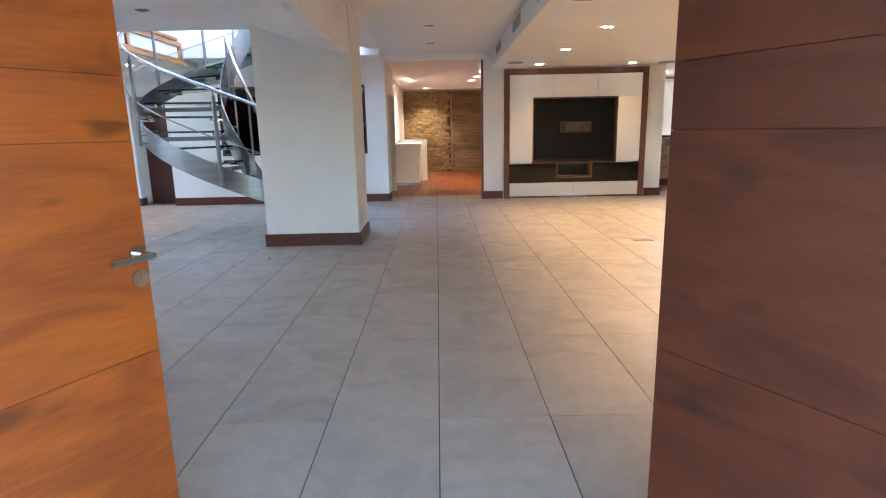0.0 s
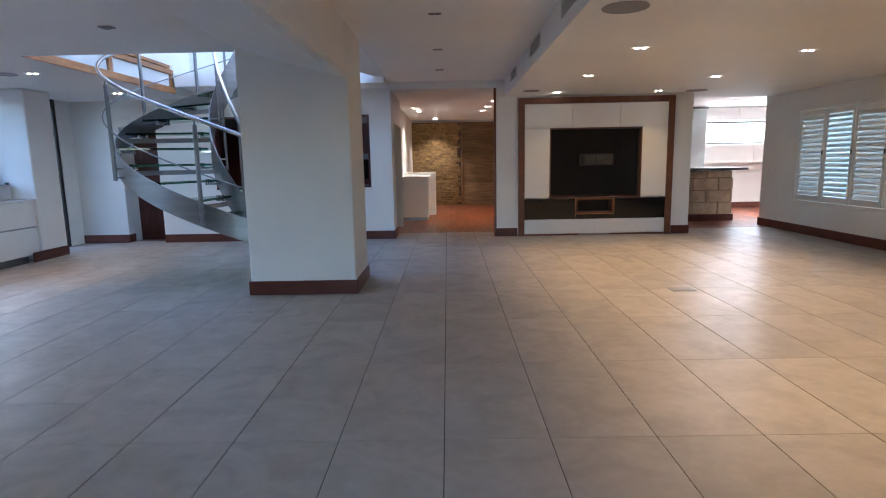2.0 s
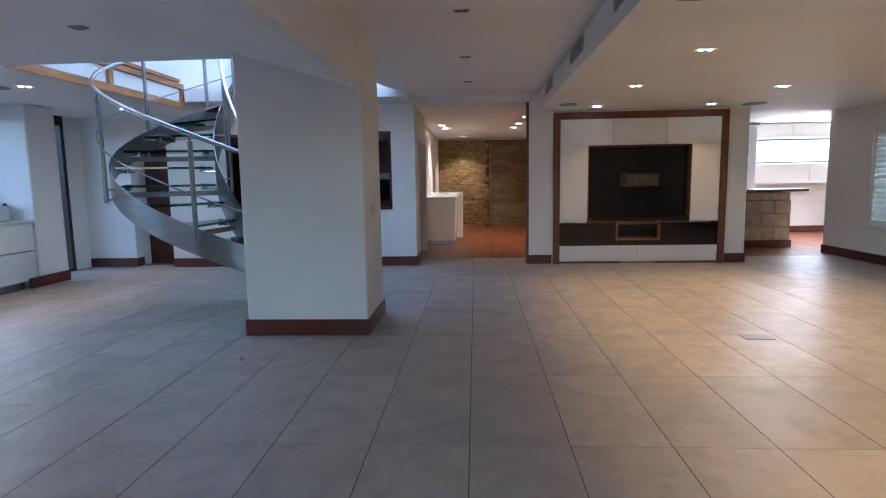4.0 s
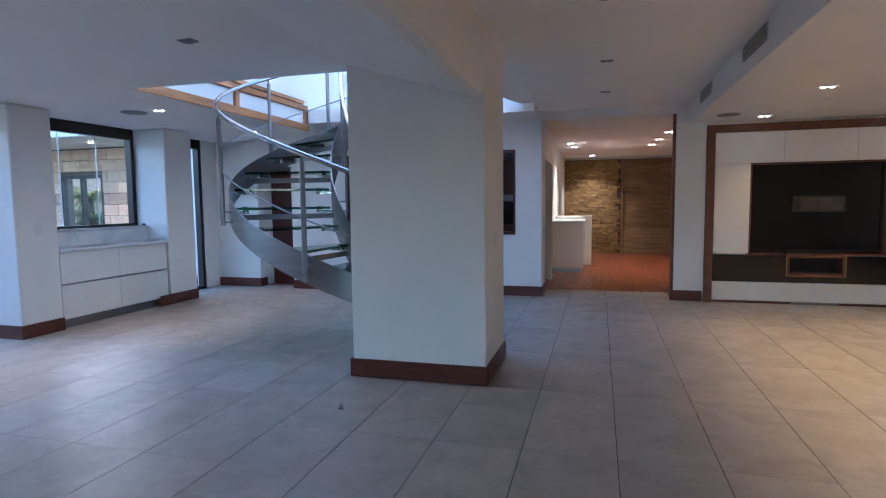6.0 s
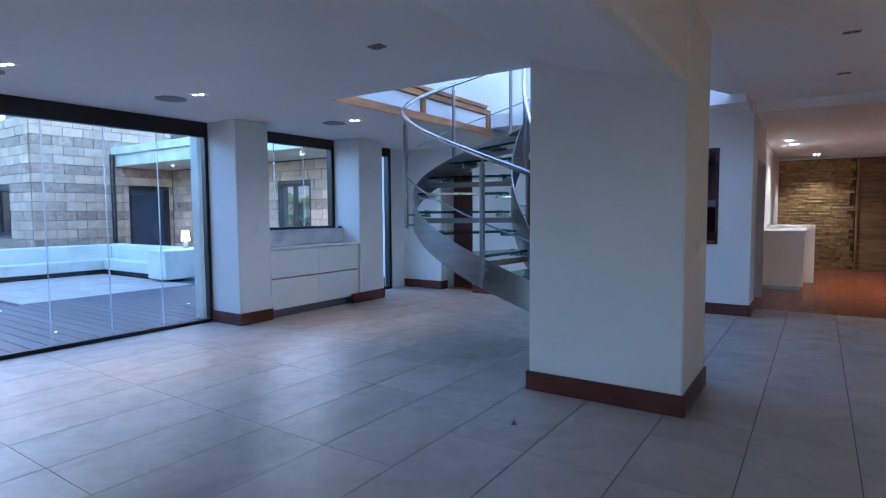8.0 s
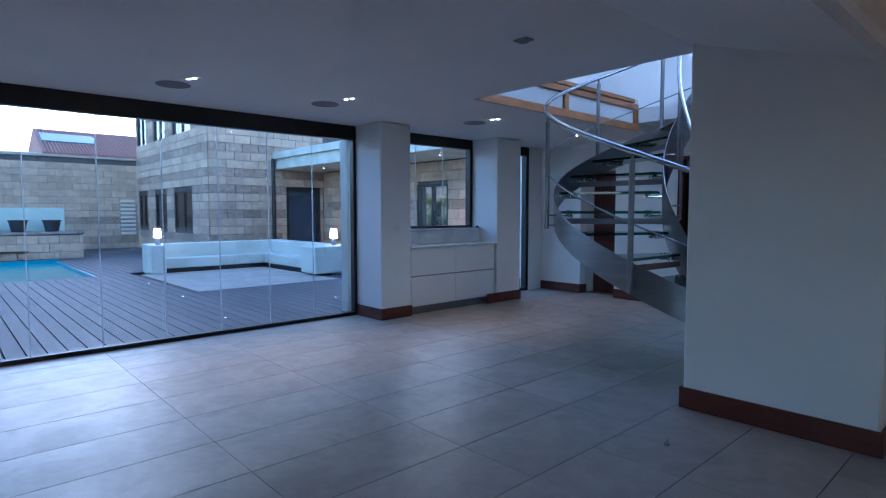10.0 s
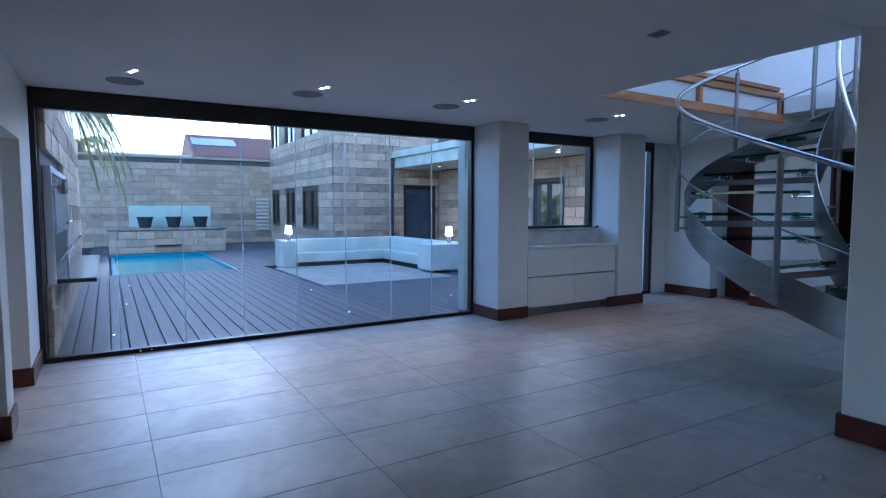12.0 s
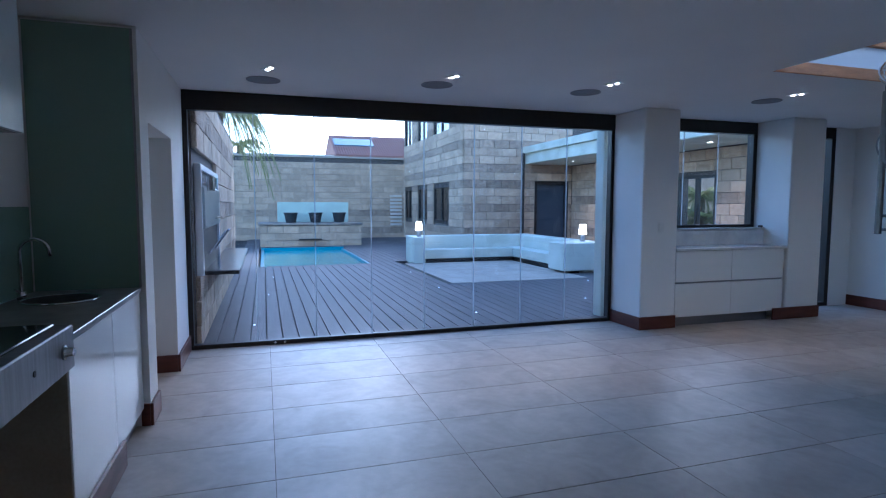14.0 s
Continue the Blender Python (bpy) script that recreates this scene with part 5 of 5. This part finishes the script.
# built-in barbecue in the left court wall
bq = thing("barbecue", "stainless built-in barbecue with a raised lid", "barbecue", at=(-8.75, 2.62, 0))
part("surround", boxes((-1.25, -1.20, -0.05, 0.03, 0.80, 2.10), (1.20, 1.25, -0.05, 0.03, 0.80, 2.10), (-1.20, 1.20, -0.05, 0.03, 2.03, 2.10), bevel=0.006), "pale_steel", bq)
# near-black panel across the whole opening
part("firebox", boxes((-1.20, 1.20, -0.02, 0.0, 0.80, 2.03)), "dark", bq, "flat near-black firebox panel")
part("lid", boxes((-1.17, 1.17, 0.0, 0.05, 1.34, 1.86), bevel=0.02), "steel", bq, "brushed steel lid")
part("shelf", boxes((-2.9, 0.9, 0.0, 0.40, 0.77, 0.82), bevel=0.008), "granite", bq, "dark stone shelf")
bm = bmesh.new()
for x in (-0.5, 0.5):
    add_rod(bm, (x, 0.02, 1.0), (x * 0.6, 0.22, 1.28), 0.014, 8)
add_rod(bm, (-0.5, 0.12, 1.46), (0.5, 0.12, 1.46), 0.014, 10)
part("handle", bm, "chrome", bq)
lampw = thing("wall_lamp", "small steel wall lamp above the barbecue", "lamp", at=(-7.55, 2.62, 1.86))
bm = bmesh.new()
add_rod(bm, (0, 0, 0), (0, 0.14, 0.0), 0.03, 12)
add_rod(bm, (0, 0.12, -0.07), (0, 0.12, 0.09), 0.05, 14)
part("body", bm, "chrome", lampw)

# neighbour's house
nh = thing("neighbour_house", "cream house with a red clay tile roof beyond the wall", "house", at=(-52, 9, -0.4))
part("wall", boxes((-4, 4, -9, 7, -0.3, 6.2)), "cream", nh)
ro = part("roof", prism([(-5, 6.1), (0, 8.3), (5, 6.1), (5, 5.95), (-5, 5.95)], 1, 0, 9), "roof", nh)
bm = bmesh.new()
for k in range(42):
    y = 0.1 + k * 0.21
    add_tube(bm, [(5.0, y, 6.13), (0.05, y, 8.31)], 0.075, 6)
part("tile_rolls", bm, "roof", ro)
ro2 = part("low_roof", prism([(-5, 5.9), (0, 6.3), (5, 5.9), (5, 5.75), (-5, 5.75)], 1, -14, -0.2), "roof", nh)
sol = thing("solar_panel", "pale blue solar water panel on the tiled roof", "solar panel", at=(-50.0, 11.2, 7.04))
sol.rotation_euler = (0, radians(23.7), 0)
part("collector", boxes((-0.9, 0.9, -2.0, 1.4, 0.02, 0.12), bevel=0.01), "solar", sol)
part("frame", boxes((-0.94, 0.94, -2.05, 1.45, -0.02, 0.03), bevel=0.01), "grey_metal", sol)


# ---- palms and plants ----
def frond(bm, base, yaw, length, lift, droop, rnd):
    """An arching rib with leaflets hanging on both sides."""
    d = Vector((math.cos(yaw), math.sin(yaw), 0))
    side = Vector((-d.y, d.x, 0))
    n = 48
    pts = []
    for i in range(n + 1):
        s = i / n
        pts.append(base + d * (length * s * (1 - 0.12 * s)) + Vector((0, 0, lift * math.sin(s * 1.7) - droop * s * s)))
    add_tube(bm, pts[::3], 0.015, 5)
    for i in range(2, n + 1):
        s = i / n
        p = pts[i]
        ll = length * 0.24 * math.sin(math.pi * (0.12 + 0.86 * s)) * rnd.uniform(0.8, 1.15)
        along = (pts[i] - pts[i - 1]).normalized()
        for w in (-1, 1):
            out = (side * w * 0.75 + along * 0.65 + Vector((0, 0, rnd.uniform(-0.55, -0.1)))).normalized()
            wide = along * 0.010 + Vector((0, 0, 0.005))
            mid = p + out * ll * 0.55 + Vector((0, 0, -0.02))
            tip = p + out * ll + Vector((0, 0, -0.22 * ll))
            a, b, c, e, f = (bm.verts.new(q) for q in (p - wide, p + wide, mid + wide, mid - wide, tip))
            bm.faces.new((a, b, c, e))
            bm.faces.new((e, c, f))


def palm(x, y, z, trunk_h, count, length, seed, label, hang=(0.9, 2.8)):
    rnd = random.Random(seed)
    t = thing("palm_tree", label, "tree", "palms", (x, y, z))
    bm = bmesh.new()
    zz = 0.0
    while zz < trunk_h:
        add_rod(bm, (0, 0, zz), (0, 0, zz + 0.16), 0.17, 10, 0.14)
        zz += 0.15
    part("trunk", bm, "trunk", t)
    bm = bmesh.new()
    for k in range(count):
        yaw = k * 2.399 + rnd.uniform(-0.2, 0.2)
        frond(bm, Vector((0, 0, trunk_h)), yaw, length * rnd.uniform(0.8, 1.1), rnd.uniform(0.1, 1.1), rnd.uniform(*hang), rnd)
    part("crown", bm, "leaf", t, "arching feathery fronds")


palm(-17.5, 2.15, -0.3, 4.75, 54, 1.75, 3, "feathery palm behind the block wall", (0.8, 3.0))
palm(-31.5, 2.2, -0.3, 5.0, 18, 2.0, 5, "feathery palm beyond the garden wall")
palm(-14.8, 16.5, -0.3, 1.5, 20, 1.7, 7, "leafy green palm outside the porch window")
palm(-15.9, 17.4, -0.3, 2.2, 20, 1.8, 11, "leafy green palm outside the porch window")
palm(-12.6, 16.6, -0.3, 1.3, 18, 1.6, 13, "leafy green palm outside the porch window")
palm(-13.6, 17.6, -0.3, 1.9, 18, 1.7, 9, "leafy green palm outside the porch window")

# added wall: keeps the gaps between the fronds from showing bright sky
structure("wall_garden_end", boxes((-45.0, -7.3, 26.0, 26.3, -0.3, 5.2)), "block", "brown wall added beyond the palms to hide the bright sky", "wall")

# ---- pieces: hall stone, parquet, bar blocks, court blocks, deck boards, floor tiles ----
def unit_block(name, w, d, h, mat, seed, rough=0.006, bevel=0.008):
    """A block with an uneven face, its back at y = 0 and its face toward -y."""
    rnd = random.Random(seed)
    bm = boxes((-w / 2, w / 2, -d, 0, -h / 2, h / 2), bevel=bevel)
    for v in bm.verts:
        if v.co.y < -d * 0.5:
            v.co.y += rnd.uniform(-rough, rough)
    return mesh_of(name, bm, mat)


BW, BH, JT = 0.59, 0.29, 0.012
BLOCKS = {}


def block(w, kind, seed):
    key = (round(w, 2), kind, seed % 3)
    if key not in BLOCKS:
        BLOCKS[key] = unit_block("block", max(0.05, key[0] - JT), 0.06, BH - JT, "block_dark" if kind else "block", 11 + seed % 3, 0.012 if kind else 0.005, 0.012 if kind else 0.008)
    return BLOCKS[key]


def block_face(parent, origin, turn, length, height, holes=(), rough_courses=(), z_start=0.0, limit=300):
    """Running-bond blocks on a wall's face; the wall runs along local x from the origin, facing local -y."""
    base = Matrix.Translation(origin) @ Matrix.Rotation(radians(turn), 4, 'Z')
    rnd = random.Random(int(length * 100))
    row, z, made = 0, z_start, 0
    while z + BH <= height + 0.01:
        x = 0.0 if row % 2 else -BW / 2
        while x < length - 0.04:
            a, b = max(x, 0.0), min(x + BW, length)
            x += BW
            spans = [(a, b)]
            for hx0, hx1, hz0, hz1 in holes:
                if z + BH / 2 > hz0 and z + BH / 2 < hz1:
                    cut = []
                    for p, q in spans:
                        if q <= hx0 or p >= hx1:
                            cut.append((p, q))
                        else:
                            if p < hx0:
                                cut.append((p, hx0))
                            if q > hx1:
                                cut.append((hx1, q))
                    spans = cut
            for p, q in spans:
                if q - p > 0.07:
                    piece("block", block(q - p, row in rough_courses, rnd.randrange(3)), parent, base @ Matrix.Translation(((p + q) / 2, rnd.uniform(-0.006, 0.006), z + BH / 2)))
                    made += 1
        z += BH
        row += 1


# bar
block_face(bar, (5.42, 14.63, 0.16), 0, 1.80, 1.06)
block_face(bar, (7.22, 14.63, 0.16), 90, 0.37, 1.06)
cap_block = unit_block("block", 0.588, 0.06, 0.155, "block", 31)
for k in range(3):
    piece("block", cap_block, bar, Matrix.Translation((5.72 + k * 0.6, 14.63, 1.117)))

# court walls
block_face(W["left"], (-7.4, 2.56, -0.06), 180, 8.1, 3.36, holes=((0.05, 2.65, 0.86, 2.2),), rough_courses=(2, 5, 9))
block_face(W["back"], (-28.56, 0.6, -0.06), 90, 9.6, 3.99, rough_courses=(1, 4))
block_face(W["side"], (-28.5, 10.26, -0.06), 0, 8.88, 7.46, holes=[(a + 28.5, b + 28.5, z0 + 0.06, z1 + 0.06) for a, b in hx for z0, z1 in ((0.92, 2.43), (4.50, 6.25))], rough_courses=(2, 5, 8, 10, 13, 16, 19))
block_face(W["front"], (-19.56, 10.2, -0.06), 90, 4.4, 7.46, holes=((2.83, 4.25, -1, 2.60),), rough_courses=(2, 5, 8, 10, 13, 16, 19))
block_face(fo_wall, (-23.26, 3.15, -0.06), 90, 3.95, 0.90)
block_face(W["porch"], (-19.5, 14.66, -0.06), 0, 12.1, 3.42, holes=((5.75, 7.2, 1.0, 2.51),), rough_courses=(2, 6))

# hall stone and panels
rnd = random.Random(4)
stone_wall = structure("wall_hall_stone", boxes((-0.85, 0.88, 21.14, 21.2, 0, 2.9)), "mortar", "split stone feature wall at the hall's end", "wall")
strips = [unit_block("stone", w, 0.05, 0.076, "stone_hall", 20 + i, 0.014, 0.006) for i, w in enumerate((0.26, 0.36, 0.46))]
for r in range(36):
    x = -0.85
    while x < 0.80:
        i = rnd.randrange(3)
        w = (0.26, 0.36, 0.46)[i]
        if x + w > 0.90:
            i, w = 0, 0.26
            if x + w > 0.95:
                break
        piece("stone", strips[i], stone_wall, Matrix.Translation((x + w / 2, 21.14 + rnd.uniform(-0.02, 0.012), 0.04 + r * 0.08)))
        x += w
panel_wall = structure("wall_hall_panel", boxes((0.93, 2.6, 21.16, 21.2, 0, 2.9)), "mortar", "horizontal wooden boarding at the hall's end", "wall")
plank = unit_block("plank", 1.66, 0.03, 0.188, "slat_wood", 5, 0.002, 0.004)
for r in range(15):
    piece("plank", plank, panel_wall, Matrix.Translation((1.765, 21.16, 0.10 + r * 0.192)))
structure("trim", boxes((0.885, 0.925, 21.08, 21.2, 0, 2.92), bevel=0.004), "pale_wood", "pale wooden strip between stone and boarding", "trim")

# parquet in hall, kitchen and behind the hatch
PY = 13.25
pfloor = structure("floor_parquet", boxes((-8.3, 11.0, PY - 0.5, 21.4, -0.20, -0.022)), "grout", "reddish parquet floor", "floor")
planks = {}


def floor_plank(x0, x1, y0, y1):
    key = (round(x1 - x0, 2), round(y1 - y0, 2))
    if key not in planks:
        w, d = key
        planks[key] = mesh_of("plank", boxes((-w / 2 + 0.001, w / 2 - 0.001, -d / 2 + 0.001, d / 2 - 0.001, -0.014, 0.0), bevel=0.0012), "parquet")
    piece("plank", planks[key], pfloor, Matrix.Translation(((x0 + x1) / 2, (y0 + y1) / 2, 0)))


for i in range(20):
    cuts = [PY] + [PY + c + (0.6 if i % 2 else 0.0) for c in (0.8, 2.0, 3.2, 4.4, 5.6, 6.8)] + [21.2]
    for a, b in zip(cuts, cuts[1:]):
        floor_plank(-1.0 + i * 0.18, -1.0 + (i + 1) * 0.18, a, b)
for i in range(16):
    for a, b in ((PY, 15.4 if i % 2 else 14.4), (15.4 if i % 2 else 14.4, 18.0)):
        floor_plank(5.24 + i * 0.36, 5.24 + (i + 1) * 0.36, a, b)
for i in range(18):
    floor_plank(-7.6 + i * 0.36, -7.6 + (i + 1) * 0.36, 12.76, 15.4)

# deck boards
deck = structure("deck", boxes((-28.5, -28.4, 2.6, 12.0, -0.06, -0.03)), "under_deck_shade", "grey composite deck boards", "deck")
BPITCH = 0.19
boards = {}


def deck_board(x0, x1, y):
    n = round(x1 - x0, 2)
    if n < 0.05:
        return
    if n not in boards:
        boards[n] = mesh_of("board", boxes((-n / 2 + 0.002, n / 2 - 0.002, -BPITCH / 2 + 0.006, BPITCH / 2 - 0.006, -0.03, 0.0), bevel=0.004), "deck")
    piece("board", boards[n], deck, Matrix.Translation(((x0 + x1) / 2, y, 0)))


rnd = random.Random(12)
k = 0
y = 2.66
while y < 12.6:
    blocked = []
    if 3.2 < y < 6.2:
        blocked.append((-22.0, -15.95))
    if 7.0 < y < 10.35:
        blocked.append((-16.3, -11.48))
    elif 10.35 <= y < 11.3:
        blocked.append((-16.55, -12.35))
    cuts = [-7.34] + [c + rnd.choice((-0.6, 0.0, 0.6)) for c in (-12.2, -17.0, -21.8)] + [-28.4]
    for a, b in zip(cuts, cuts[1:]):
        spans = [(b, a)]
        for p, q in blocked:
            out = []
            for s, e in spans:
                if e <= p or s >= q:
                    out.append((s, e))
                else:
                    if s < p:
                        out.append((s, p))
                    if e > q:
                        out.append((q, e))
            spans = out
        for s, e in spans:
            deck_board(s, e, y)
    y += BPITCH
    k += 1
structure("porch_paving", boxes((-19.5, -7.34, 12.6, 14.66, -0.06, 0.0)), "pad", "paved floor under the porch canopy", "paving")

# floor tiles
floor = structure("floor", boxes((-7.55, 7.45, 0.75, 12.72, -0.25, -0.004), (-1.0, 11.0, 12.72, PY, -0.25, -0.004)), "grout", "large beige porcelain floor tiles", "floor")
tiles = {}


def tile(x0, x1, y0, y1):
    key = (round(x1 - x0, 2), round(y1 - y0, 2))
    if min(key) < 0.03:
        return
    if key not in tiles:
        w, d = key
        tiles[key] = mesh_of("tile", boxes((-w / 2 + 0.0028, w / 2 - 0.0028, -d / 2 + 0.0013, d / 2 - 0.0013, -0.01, 0.0), bevel=0.0012), "tile")
    piece("tile", tiles[key], floor, Matrix.Translation(((x0 + x1) / 2, (y0 + y1) / 2, 0)))


x = 0.343 - 0.6 * 13
i = 0
while x < 7.4:
    x0, x1 = max(x, -7.33), min(x + 0.6, 7.4 if x < 7 else 10.0)
    shift = 3.36 if x < -2.4 else 2.80
    y = shift - 1.2 * 3
    while y < (12.7 if x0 < -1.05 else PY - 0.02):
        y0, y1 = max(y, 0.76), min(y + 1.2, 12.72 if x0 < -1.05 else PY)
        if y1 > y0 and x1 > x0:
            tile(x0, x1, y0, y1)
        y += 1.2
    x += 0.6
    i += 1
